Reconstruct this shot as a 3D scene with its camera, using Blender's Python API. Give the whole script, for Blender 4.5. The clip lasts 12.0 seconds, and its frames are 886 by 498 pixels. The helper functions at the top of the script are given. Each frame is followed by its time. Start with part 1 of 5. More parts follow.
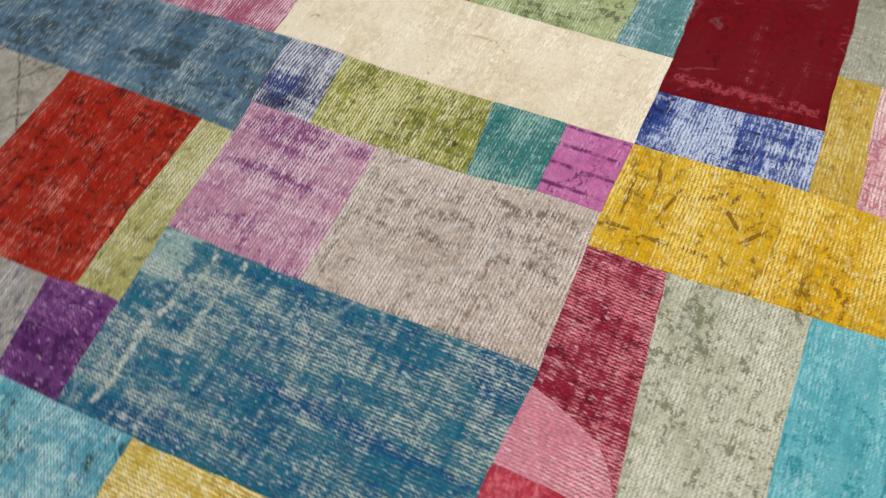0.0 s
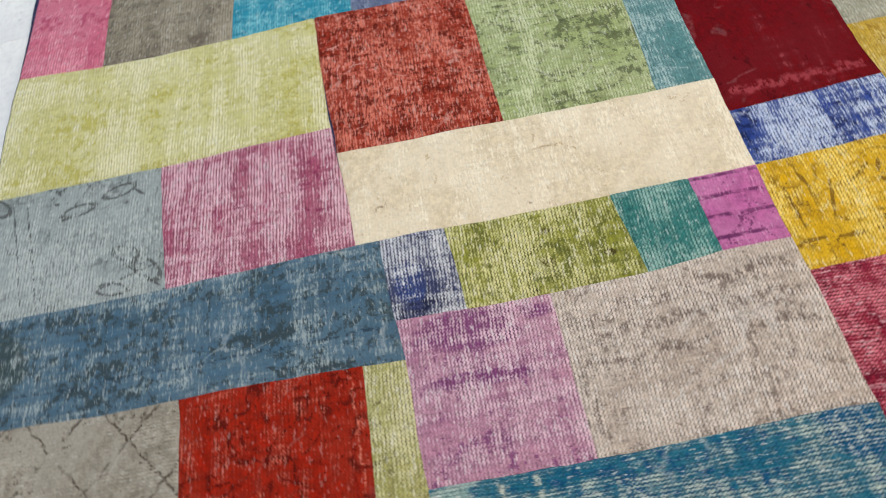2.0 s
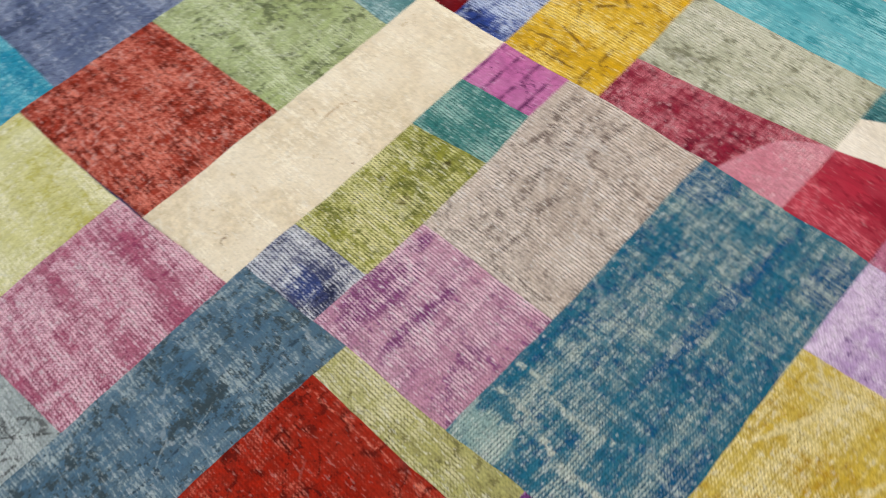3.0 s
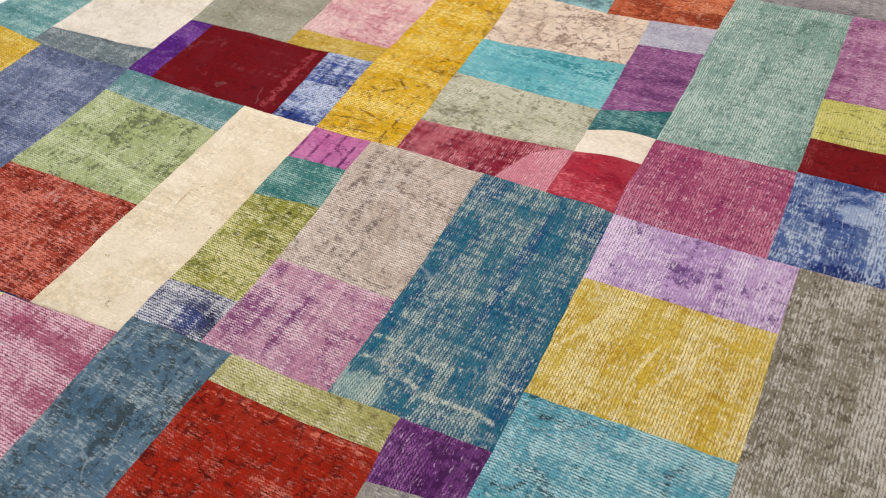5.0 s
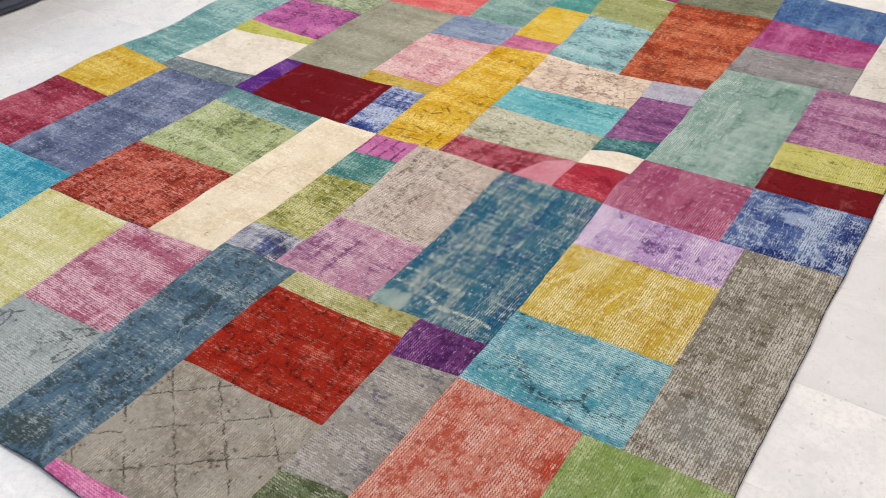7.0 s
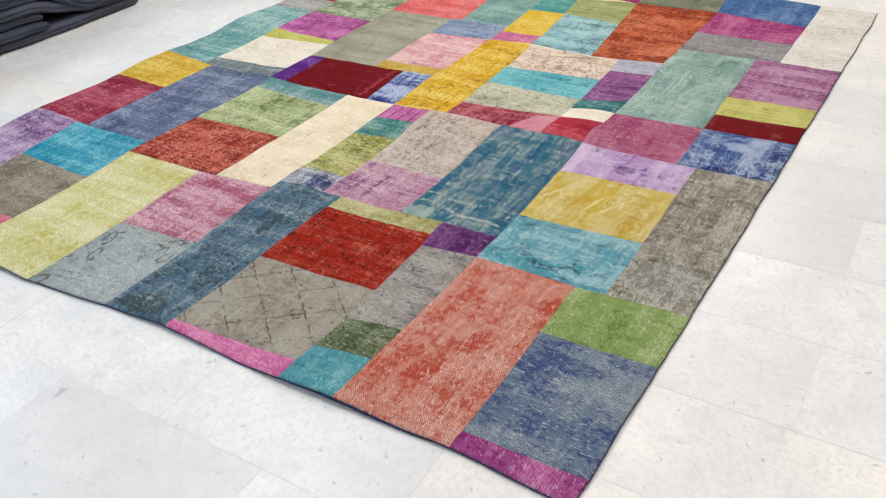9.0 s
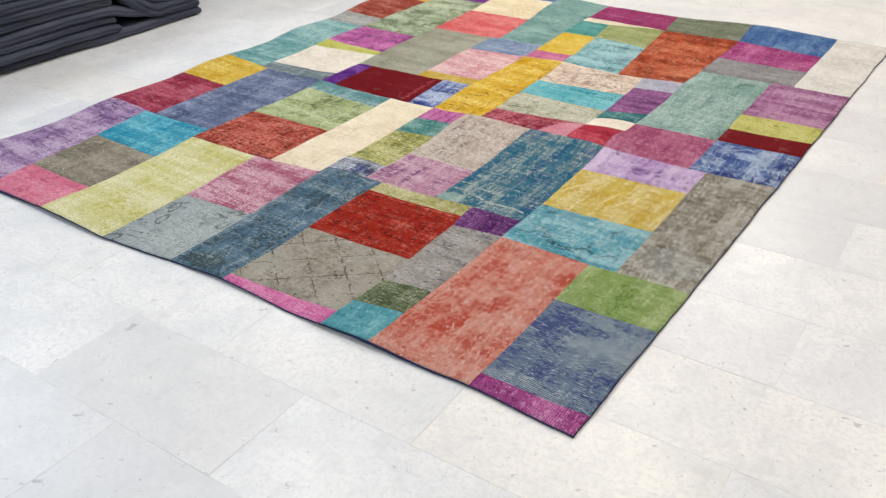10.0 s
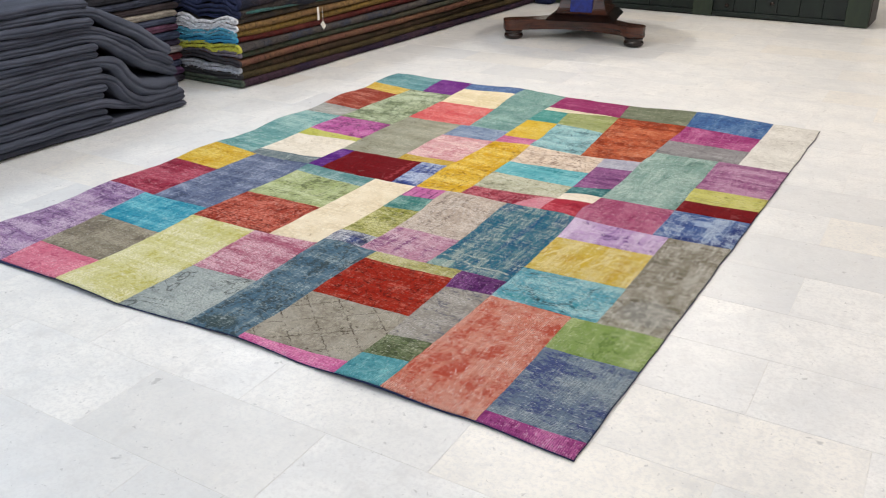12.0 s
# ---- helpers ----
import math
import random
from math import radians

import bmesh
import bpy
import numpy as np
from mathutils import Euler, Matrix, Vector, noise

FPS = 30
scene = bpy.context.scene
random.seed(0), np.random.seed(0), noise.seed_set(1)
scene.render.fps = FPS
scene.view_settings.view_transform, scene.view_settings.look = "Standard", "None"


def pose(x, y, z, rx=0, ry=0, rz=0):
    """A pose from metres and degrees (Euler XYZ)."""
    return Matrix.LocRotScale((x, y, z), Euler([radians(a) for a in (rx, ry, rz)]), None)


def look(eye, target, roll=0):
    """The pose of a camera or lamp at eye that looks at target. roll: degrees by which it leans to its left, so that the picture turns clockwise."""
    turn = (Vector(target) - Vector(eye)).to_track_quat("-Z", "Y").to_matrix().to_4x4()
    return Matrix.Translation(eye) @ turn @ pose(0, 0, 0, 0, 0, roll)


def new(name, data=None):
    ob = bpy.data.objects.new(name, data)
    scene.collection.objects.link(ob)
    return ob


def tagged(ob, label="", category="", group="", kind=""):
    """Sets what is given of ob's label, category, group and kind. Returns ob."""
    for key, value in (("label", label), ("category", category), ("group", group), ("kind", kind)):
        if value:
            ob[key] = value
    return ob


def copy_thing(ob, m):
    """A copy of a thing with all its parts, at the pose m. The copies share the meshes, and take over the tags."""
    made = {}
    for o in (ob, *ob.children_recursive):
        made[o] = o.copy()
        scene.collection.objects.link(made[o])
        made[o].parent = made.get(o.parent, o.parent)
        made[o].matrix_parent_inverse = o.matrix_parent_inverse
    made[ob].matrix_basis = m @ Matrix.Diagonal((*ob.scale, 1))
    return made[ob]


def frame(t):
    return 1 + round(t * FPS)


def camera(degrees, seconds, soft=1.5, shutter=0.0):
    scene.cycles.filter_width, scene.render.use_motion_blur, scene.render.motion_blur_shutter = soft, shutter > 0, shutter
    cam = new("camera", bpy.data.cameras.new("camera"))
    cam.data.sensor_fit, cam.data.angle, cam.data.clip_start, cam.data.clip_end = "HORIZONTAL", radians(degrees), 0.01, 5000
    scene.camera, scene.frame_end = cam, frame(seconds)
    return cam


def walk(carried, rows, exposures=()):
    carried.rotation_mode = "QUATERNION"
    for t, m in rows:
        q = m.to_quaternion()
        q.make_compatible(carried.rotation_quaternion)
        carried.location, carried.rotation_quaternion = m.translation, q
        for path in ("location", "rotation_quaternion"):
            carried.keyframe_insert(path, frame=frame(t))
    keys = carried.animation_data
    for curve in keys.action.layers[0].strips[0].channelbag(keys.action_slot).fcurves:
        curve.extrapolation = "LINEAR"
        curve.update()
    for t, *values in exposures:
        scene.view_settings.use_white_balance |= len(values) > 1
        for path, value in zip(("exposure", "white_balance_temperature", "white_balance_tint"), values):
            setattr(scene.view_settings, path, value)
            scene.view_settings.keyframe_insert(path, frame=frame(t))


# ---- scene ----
# ---- camera and its walk ----
cam = camera(55.3, 12.0, soft=1.1, shutter=0.35)
PATH = [
    (0, (-0.417, 1.467, 1.122), (-1.357, 0.942, -0.563), -4.1),
    (0.5, (-0.411, 1.282, 1.127), (-1.485, 0.905, -0.517), -7.0),
    (1, (-0.348, 1.08, 1.145), (-1.527, 0.768, -0.44), -10.2),
    (1.5, (-0.403, 0.953, 1.159), (-1.59, 0.765, -0.439), -8.4),
    (2, (-0.472, 0.817, 1.174), (-1.632, 0.756, -0.455), -12.8),
    (2.5, (-0.5, 0.68, 1.172), (-1.629, 0.901, -0.465), -14.4),
    (3, (-0.525, 0.487, 1.211), (-1.366, 1.1, -0.497), -10.3),
    (3.5, (-0.456, 0.413, 1.211), (-1.189, 1.196, -0.477), -7.8),
    (3.7, (-0.427, 0.372, 1.211), (-1.119, 1.231, -0.458), -5.3),
    (5.3, (-0.205, -0.014, 1.284), (-0.938, 1.211, -0.116), -5.3),
    (5.5, (-0.193, -0.088, 1.287), (-0.896, 1.178, -0.093), -4.7),
    (6, (-0.101, -0.212, 1.282), (-0.855, 1.091, -0.035), -3.7),
    (6.5, (0.043, -0.302, 1.285), (-0.83, 0.977, 0.02), -3.2),
    (7, (0.138, -0.409, 1.311), (-0.793, 0.874, 0.092), -2.0),
    (7.2, (0.158, -0.465, 1.306), (-0.784, 0.835, 0.112), -2.5),
    (8.8, (0.362, -0.952, 1.312), (-0.551, 0.42, 0.179), -3.4),
    (9, (0.42, -0.997, 1.317), (-0.519, 0.371, 0.2), -3.3),
    (9.5, (0.551, -1.127, 1.32), (-0.391, 0.224, 0.185), -1.7),
    (10, (0.592, -1.258, 1.319), (-0.425, 0.111, 0.275), -1.5),
    (10.5, (0.592, -1.412, 1.327), (-0.419, 0.004, 0.34), -1.9),
    (11, (0.61, -1.526, 1.331), (-0.402, -0.073, 0.401), -1.6),
    (11.5, (0.626, -1.562, 1.344), (-0.386, -0.052, 0.51), -1.6),
    (12, (0.626, -1.56, 1.344), (-0.349, -0.034, 0.496), -0.7),
]
walk(cam, [(t, look(eye, target, roll)) for t, eye, target, roll in PATH], exposures=((0.0, -0.16, 6500, 11), (1.0, -0.20, 6500, 10), (3.5, -0.14, 6550, 12), (5.5, -0.09, 6800, 15), (7.0, -0.06, 6720, 14), (9.0, 0.0, 6560, 11), (12.0, -0.02, 6600, 11)))

# ---- world and light: a closed shop lit by ceiling spots and added fill panels ----
ROOM_X0, ROOM_X1, ROOM_Y0, ROOM_Y1, ROOM_H = -6.6, 3.6, -4.6, 8.4, 3.0
world = bpy.data.worlds.new("shop_world")
scene.world = world
world.use_nodes = True
world.node_tree.nodes["Background"].inputs["Color"].default_value = (0.8, 0.86, 1.0, 1)
world.node_tree.nodes["Background"].inputs["Strength"].default_value = 0.3

PANELS = [(x, y) for x in (-4.6, -2.0, 0.9) for y in (-2.6, 0.4, 3.4, 6.4)]
SPOTS = [(-2.4, 1.35), (-0.9, 2.75), (-0.98, 5.53), (-2.15, 5.05)]


def lamp(name, x, y, size, power, colour, shape):
    data = bpy.data.lights.new(name, "AREA")
    data.shape, data.size, data.energy, data.color = shape, size, power, colour
    ob = new(name, data)
    ob.location = (x, y, ROOM_H - 0.06)
    return ob


# unseen panels added as soft fill, cool on the left and warm on the right
for px, py in PANELS:
    warm = 0.5 + 0.5 * math.tanh((px + 1.4) * 0.55 + (py - 1.0) * 0.40)
    lamp("panel_light", px, py, 0.6, 23.5 if py < 5 else 10.0, (0.79 + 0.25 * warm, 0.955 - 0.02 * warm, 1.13 - 0.28 * warm), "SQUARE")
for sx, sy in SPOTS:
    lamp("spot_light", sx, sy, 0.16, 24.0 if sy > 5 else 16.0, (1.0, 0.93, 0.82), "DISK")


# ---- node helpers and materials ----
def linear(rgb, gain=1.0):
    out = []
    for v in rgb:
        v = v / 255
        out.append(gain * (v / 12.92 if v <= 0.04045 else ((v + 0.055) / 1.055) ** 2.4))
    return (*out, 1.0)


class Nodes:
    """A short hand for building one node material."""

    def __init__(self, name):
        self.mat = bpy.data.materials.new(name)
        self.mat.use_nodes = True
        self.tree = self.mat.node_tree
        self.bsdf = self.tree.nodes["Principled BSDF"]

    def add(self, kind, **values):
        node = self.tree.nodes.new(kind)
        for key, value in values.items():
            if key == "op":
                node.operation = value
            elif key == "blend":
                node.blend_type = value
            elif key == "dims":
                node.noise_dimensions = value
            elif key == "feature":
                node.feature = value
        return node

    def link(self, a, b):
        self.tree.links.new(a, b)

    def put(self, socket, value):
        if isinstance(value, bpy.types.NodeSocket):
            self.link(value, socket)
        else:
            socket.default_value = value

    def math(self, op, a, b=0.0, c=0.0):
        node = self.add("ShaderNodeMath", op=op)
        for socket, value in zip(node.inputs, (a, b, c)):
            self.put(socket, value)
        return node.outputs[0]

    def step(self, value, low, high):
        node = self.add("ShaderNodeMapRange")
        node.interpolation_type = "SMOOTHSTEP"
        self.put(node.inputs["Value"], value)
        self.put(node.inputs["From Min"], low)
        self.put(node.inputs["From Max"], high)
        return node.outputs["Result"]

    def mix(self, fac, a, b, blend="MIX"):
        node = self.add("ShaderNodeMix")
        node.data_type, node.blend_type = "RGBA", blend
        self.put(node.inputs[0], fac)
        self.put(node.inputs[6], a)
        self.put(node.inputs[7], b)
        return node.outputs[2]

    def coords(self, scale=(1, 1, 1), shift=(0, 0, 0), base=None):
        if base is None:
            base = self.add("ShaderNodeTexCoord").outputs["Object"]
        node = self.add("ShaderNodeMapping")
        self.link(base, node.inputs["Vector"])
        node.inputs["Scale"].default_value = scale
        node.inputs["Location"].default_value = shift
        return node.outputs["Vector"]

    def noise(self, vector, scale, detail=3.0, rough=0.55, distort=0.0):
        node = self.add("ShaderNodeTexNoise")
        self.link(vector, node.inputs["Vector"])
        node.inputs["Scale"].default_value = scale
        node.inputs["Detail"].default_value = detail
        node.inputs["Roughness"].default_value = rough
        node.inputs["Distortion"].default_value = distort
        return node.outputs["Fac"]

    def xyz(self, vector):
        node = self.add("ShaderNodeSeparateXYZ")
        self.link(vector, node.inputs[0])
        return node.outputs

    def bump(self, height, distance, strength=1.0):
        node = self.add("ShaderNodeBump")
        self.link(height, node.inputs["Height"])
        node.inputs["Distance"].default_value = distance
        node.inputs["Strength"].default_value = strength
        self.link(node.outputs["Normal"], self.bsdf.inputs["Normal"])

    def finish(self, colour, rough, specular=0.3):
        self.put(self.bsdf.inputs["Base Color"], colour)
        self.put(self.bsdf.inputs["Roughness"], rough)
        self.bsdf.inputs["Specular IOR Level"].default_value = specular
        return self.mat


def weave(name, base, light, dark, wear=0.35, marks=0.2, rib="x", ribs=0.6, streak="", blot=24, motif="", motifs=0.6, spots=(), rings=(), curves=(), patchy=1.0, gain=0.95):
    """Overdyed, worn hand-knotted pile: dye, bare threads where the pile is gone, traces of an old dark pattern.
    spots: larger traces as (x, y, half length, half width, turn, colour or None for the dark tone).
    curves: drawn lines of the old pattern as (x0, y0, x1, y1, swing, wavelength, width, colour or None)."""
    n = Nodes(name)
    shift = (random.uniform(-9, 9), random.uniform(-9, 9), 0)
    flat = n.coords()
    place = n.coords((1, 1, 1), shift)
    x, y, _ = n.xyz(flat)
    along = {"x": (0.22, 1, 1), "y": (1, 0.22, 1), "": (0.8, 1, 1)}[streak]
    thread = (0.3, 1, 1) if rib == "x" else (1, 0.3, 1)
    wide = n.noise(n.coords(along, shift), blot * 0.6, 4, 0.65)
    mid = n.noise(n.coords(along, shift, None), blot * 2.6, 5, 0.7)
    over = n.noise(n.coords((0.12, 1, 1), shift), 70, 3, 0.65)
    across = n.noise(n.coords((1, 0.12, 1), shift), 70, 3, 0.65)
    knots = n.step(n.noise(n.coords(thread, shift), 300, 2, 0.6), 0.34, 0.66)
    tone = n.noise(place, 160, 3, 0.75)
    # every knot takes one colour: old patterns run in small steps
    cell = n.add("ShaderNodeVectorMath", op="SNAP")
    n.link(n.add("ShaderNodeTexCoord").outputs["Object"], cell.inputs[0])
    cell.inputs[1].default_value = (0.0026, 0.0030, 1.0) if rib == "x" else (0.0030, 0.0026, 1.0)
    knot = cell.outputs[0]
    single = n.add("ShaderNodeTexWhiteNoise")
    n.link(knot, single.inputs["Vector"])
    lone = single.outputs["Value"]
    fleck = n.noise(n.coords((0.6, 1, 1) if rib == "x" else (1, 0.6, 1), (shift[1], shift[0], 5), knot), 95, 3, 0.62)
    # rows of knots, about 6 mm apart, a little uneven, each row stitched in a fine zigzag
    row = y if rib == "x" else x
    sway = n.math("MULTIPLY", n.noise(place, 9, 2), 0.012)
    zigzag = n.math("MULTIPLY", n.math("PINGPONG", n.math("ADD", x if rib == "x" else y, sway), 0.0034), 0.55)
    rows = n.math("SINE", n.math("MULTIPLY", n.math("ADD", row, n.math("ADD", sway, zigzag)), 2 * math.pi / 0.0058))
    rows = n.math("MULTIPLY_ADD", rows, 0.5, 0.5)
    cols = n.math("SINE", n.math("MULTIPLY", n.math("ADD", x if rib == "x" else y, sway), 2 * math.pi / 0.0068))
    cols = n.math("MULTIPLY_ADD", cols, 0.5, 0.5)
    worn = n.math("ADD", n.math("MULTIPLY", wide, 0.24), n.math("MULTIPLY", mid, 0.24))
    worn = n.math("ADD", worn, n.math("MULTIPLY", n.math("ADD", over, across), 0.26))
    # whole areas and bands of a piece are worn more than others
    big = n.noise(n.coords((1, 1, 1), (shift[1], shift[0], 21)), 5.5, 2, 0.55)
    band = n.noise(n.coords((0.16, 1, 1) if rib == "x" else (1, 0.16, 1), (shift[0], shift[1], 23)), 15, 2, 0.6)
    uneven = n.math("ADD", n.math("MULTIPLY", n.math("SUBTRACT", big, 0.5), 0.26), n.math("MULTIPLY", n.math("SUBTRACT", band, 0.5), 0.40))
    uneven = n.math("MULTIPLY", uneven, patchy)
    worn = n.math("ADD", worn, uneven)
    lean = 0.5 + (0.45 - wear) * 0.17
    bare = n.step(worn, lean - 0.11, lean + 0.11)
    lines = n.math("ADD", n.math("MULTIPLY", rows, 0.46 * ribs), n.math("MULTIPLY", knots, 0.62 - 0.16 * ribs))
    lines = n.math("ADD", lines, n.math("MULTIPLY", n.math("MULTIPLY", n.math("SUBTRACT", cols, 0.5), bare), 0.30 * ribs))
    lines = n.step(n.math("ADD", lines, n.math("MULTIPLY_ADD", bare, 0.58, -0.30)), 0.32, 0.74)
    shown = n.math("MULTIPLY", lines, n.math("MULTIPLY_ADD", bare, 0.80, 0.10 + 0.2 * wear))
    deep = [0.72 * b + 0.28 * d for b, d in zip(base, dark)]
    dye = n.mix(n.step(mid, 0.36, 0.62), linear(base, gain), linear(deep, gain * 0.88))
    drift = n.noise(n.coords((1, 1, 1), (shift[1] + 3, shift[0], 7)), 7, 3, 0.6)
    mean = sum(base) / 3
    faded = [0.84 * b + 0.16 * mean + 4 for b in base]
    dye = n.mix(n.math("MULTIPLY", n.step(drift, 0.42, 0.62), 0.8), dye, linear(faded, gain))
    colour = n.mix(n.math("MULTIPLY", bare, 0.22), dye, linear(light, gain))
    old = n.noise(n.coords(along, (shift[1], shift[0], 3), knot), blot * 0.9, 3, 0.6, 0.4)
    rim = n.math("SUBTRACT", 1.0, n.step(n.math("ABSOLUTE", n.math("SUBTRACT", n.noise(n.coords((1, 1, 1), (shift[1], 2, 8), knot), blot * 0.55, 1.5, 0.5, 0.6), 0.5)), 0.0, 0.07))
    old = n.math("ADD", n.math("MULTIPLY", old, 0.72), n.math("MULTIPLY", rim, 0.14))
    level = 0.665 - 0.30 * marks
    score = n.math("ADD", n.math("MULTIPLY", fleck, 0.58), n.math("MULTIPLY", old, 0.58))
    score = n.math("ADD", score, n.math("MULTIPLY", n.math("SUBTRACT", lone, 0.5), 0.07))
    score = n.math("SUBTRACT", score, n.math("MULTIPLY", uneven, 0.55))
    trace = n.step(score, level - 0.012, level + 0.062)
    trace = n.math("MULTIPLY", trace, n.math("MULTIPLY_ADD", rows, 0.3 * ribs, 0.92 - 0.3 * ribs))
    colour = n.mix(trace, colour, linear(dark, gain))
    for cx, cy, rx, ry, turn in rings:
        c, s = math.cos(radians(turn)), math.sin(radians(turn))
        kx, ky, _ = n.xyz(knot)
        dx, dy = n.math("SUBTRACT", kx, cx), n.math("SUBTRACT", ky, cy)
        u = n.math("ADD", n.math("MULTIPLY", dx, c / rx), n.math("MULTIPLY", dy, s / rx))
        v = n.math("SUBTRACT", n.math("MULTIPLY", dy, c / ry), n.math("MULTIPLY", dx, s / ry))
        d = n.math("SQRT", n.math("ADD", n.math("MULTIPLY", u, u), n.math("MULTIPLY", v, v)))
        off = n.math("MULTIPLY_ADD", mid, 0.3, n.math("ABSOLUTE", n.math("SUBTRACT", d, 1.15)))
        colour = n.mix(n.math("MULTIPLY", n.math("SUBTRACT", 1.0, n.step(off, 0.30, 0.42)), 0.8), colour, linear(dark, gain))
    for cx, cy, rx, ry, turn, own in spots:
        c, s = math.cos(radians(turn)), math.sin(radians(turn))
        dx, dy = n.math("SUBTRACT", x, cx), n.math("SUBTRACT", y, cy)
        u = n.math("ADD", n.math("MULTIPLY", dx, c / rx), n.math("MULTIPLY", dy, s / rx))
        v = n.math("SUBTRACT", n.math("MULTIPLY", dy, c / ry), n.math("MULTIPLY", dx, s / ry))
        d = n.math("ADD", n.math("MULTIPLY", u, u), n.math("MULTIPLY", v, v))
        inside = n.math("SUBTRACT", n.math("MULTIPLY_ADD", mid, 2.6, -0.3), d)
        colour = n.mix(n.math("MULTIPLY", n.step(inside, -0.05, 0.55), 0.85), colour, linear(own or dark, gain))
    for ax, ay, bx, by, swing, wavelength, width, own in curves:
        length = math.hypot(bx - ax, by - ay)
        c, s = (bx - ax) / length, (by - ay) / length
        dx, dy = n.math("SUBTRACT", x, ax), n.math("SUBTRACT", y, ay)
        u = n.math("ADD", n.math("MULTIPLY", dx, c), n.math("MULTIPLY", dy, s))
        v = n.math("SUBTRACT", n.math("MULTIPLY", dy, c), n.math("MULTIPLY", dx, s))
        v = n.math("MULTIPLY_ADD", n.math("SUBTRACT", mid, 0.5), 0.022, v)
        if swing:
            v = n.math("SUBTRACT", v, n.math("MULTIPLY", n.math("SINE", n.math("MULTIPLY", u, 2 * math.pi / wavelength)), swing))
        on = n.math("SUBTRACT", 1.0, n.step(n.math("MULTIPLY_ADD", tone, width * 0.8, n.math("ABSOLUTE", v)), width * 0.7, width * 1.5))
        on = n.math("MULTIPLY", on, n.math("MULTIPLY", n.step(u, -0.002, 0.004), n.math("SUBTRACT", 1.0, n.step(u, length - 0.004, length + 0.002))))
        on = n.math("MULTIPLY", on, n.step(n.math("MULTIPLY_ADD", lone, 0.10, fleck), 0.46, 0.60))
        colour = n.mix(n.math("MULTIPLY", on, 0.9), colour, linear(own or dark, gain))
    if motif:
        breaks = n.step(n.noise(place, 38, 3), 0.36, 0.56)
        if motif == "scroll":
            field = n.noise(n.coords((1, 1, 1), shift, knot), 11.0, 1.5, 0.45, 1.4)
            edge = n.math("ABSOLUTE", n.math("SUBTRACT", field, 0.5))
            line = n.math("SUBTRACT", 1.0, n.step(n.math("MULTIPLY_ADD", tone, 0.02, edge), 0.015, 0.040))
        elif motif == "vine":
            cell = n.add("ShaderNodeTexVoronoi", feature="DISTANCE_TO_EDGE")
            n.link(n.coords((1, 1, 1), shift), cell.inputs["Vector"])
            cell.inputs["Scale"].default_value = 22.0
            line = n.math("SUBTRACT", 1.0, n.step(n.math("MULTIPLY_ADD", tone, 0.10, cell.outputs["Distance"]), 0.06, 0.13))
        elif motif == "trellis":
            wob = n.math("MULTIPLY", n.math("SUBTRACT", n.noise(n.coords((1, 1, 1), shift, knot), 42, 3, 0.75), 0.5), 0.24)
            u, v = n.math("MULTIPLY", x, 1 / 0.15), n.math("MULTIPLY", y, 1 / 0.125)
            one = n.math("PINGPONG", n.math("ADD", n.math("ADD", u, v), wob), 0.5)
            two = n.math("PINGPONG", n.math("ADD", n.math("SUBTRACT", u, v), wob), 0.5)
            line = n.math("SUBTRACT", 1.0, n.step(n.math("MULTIPLY_ADD", tone, 0.05, n.math("MINIMUM", one, two)), 0.03, 0.060))
        else:
            wob = n.math("MULTIPLY", n.math("SUBTRACT", n.noise(n.coords((1, 0.4, 1) if rib == "x" else (0.4, 1, 1), shift), 14, 3), 0.5), 0.022)
            band = n.math("PINGPONG", n.math("ADD", x if rib == "x" else y, wob), 0.021)
            line = n.math("SUBTRACT", 1.0, n.step(band, 0.0018, 0.0052))
        colour = n.mix(n.math("MULTIPLY", n.math("MULTIPLY", line, breaks), motifs), colour, linear(dark, gain))
    # bare threads lie over all of it, then painted highlights, row shade and dark grain
    colour = n.mix(shown, colour, linear(light, min(1.0, gain + 0.1)))
    # highlights on fold creases, painted as broken pale lines
    crease_light = n.math("ABSOLUTE", n.math("SUBTRACT", n.noise(n.coords((1, 1, 1), (shift[1], shift[0], 11)), 5.5, 2.5, 0.55, 0.5), 0.5))
    crease_light = n.math("MULTIPLY", n.math("SUBTRACT", 1.0, n.step(crease_light, 0.003, 0.014)), n.step(n.noise(n.coords((1, 1, 1), (shift[0], shift[1], 13)), 13, 3, 0.6), 0.50, 0.60))
    colour = n.mix(n.math("MULTIPLY", n.math("MULTIPLY", crease_light, n.step(tone, 0.36, 0.56)), 0.15 + 1.3 * max(0.0, wear - 0.15)), colour, linear([0.6 * c + 0.4 * 232 for c in light], gain))
    # sparkle of wool sheen on the thread crests, put into the colour as flecks
    glint = n.noise(n.coords(thread, (shift[0], 4, 2)), 210, 2, 0.5)
    glint = n.step(n.math("MULTIPLY_ADD", worn, 0.35, glint), 0.80 - 0.05 * wear, 0.86 - 0.05 * wear)
    colour = n.mix(n.math("MULTIPLY", glint, (0.30 + 0.45 * min(1.0, ribs)) * min(1.0, 0.15 + wear * 2.0)), colour, linear([0.5 * c + 0.5 * 228 for c in light], gain))
    # shadow between the rows of knots, painted in as near-black lines
    gap_shade = n.math("MULTIPLY", n.math("SUBTRACT", 1.0, n.step(rows, 0.05, 0.42)), n.math("MULTIPLY_ADD", bare, 0.7, 0.36))
    gap_shade = n.math("MULTIPLY", gap_shade, n.math("MULTIPLY_ADD", cols, 0.55, 0.55))
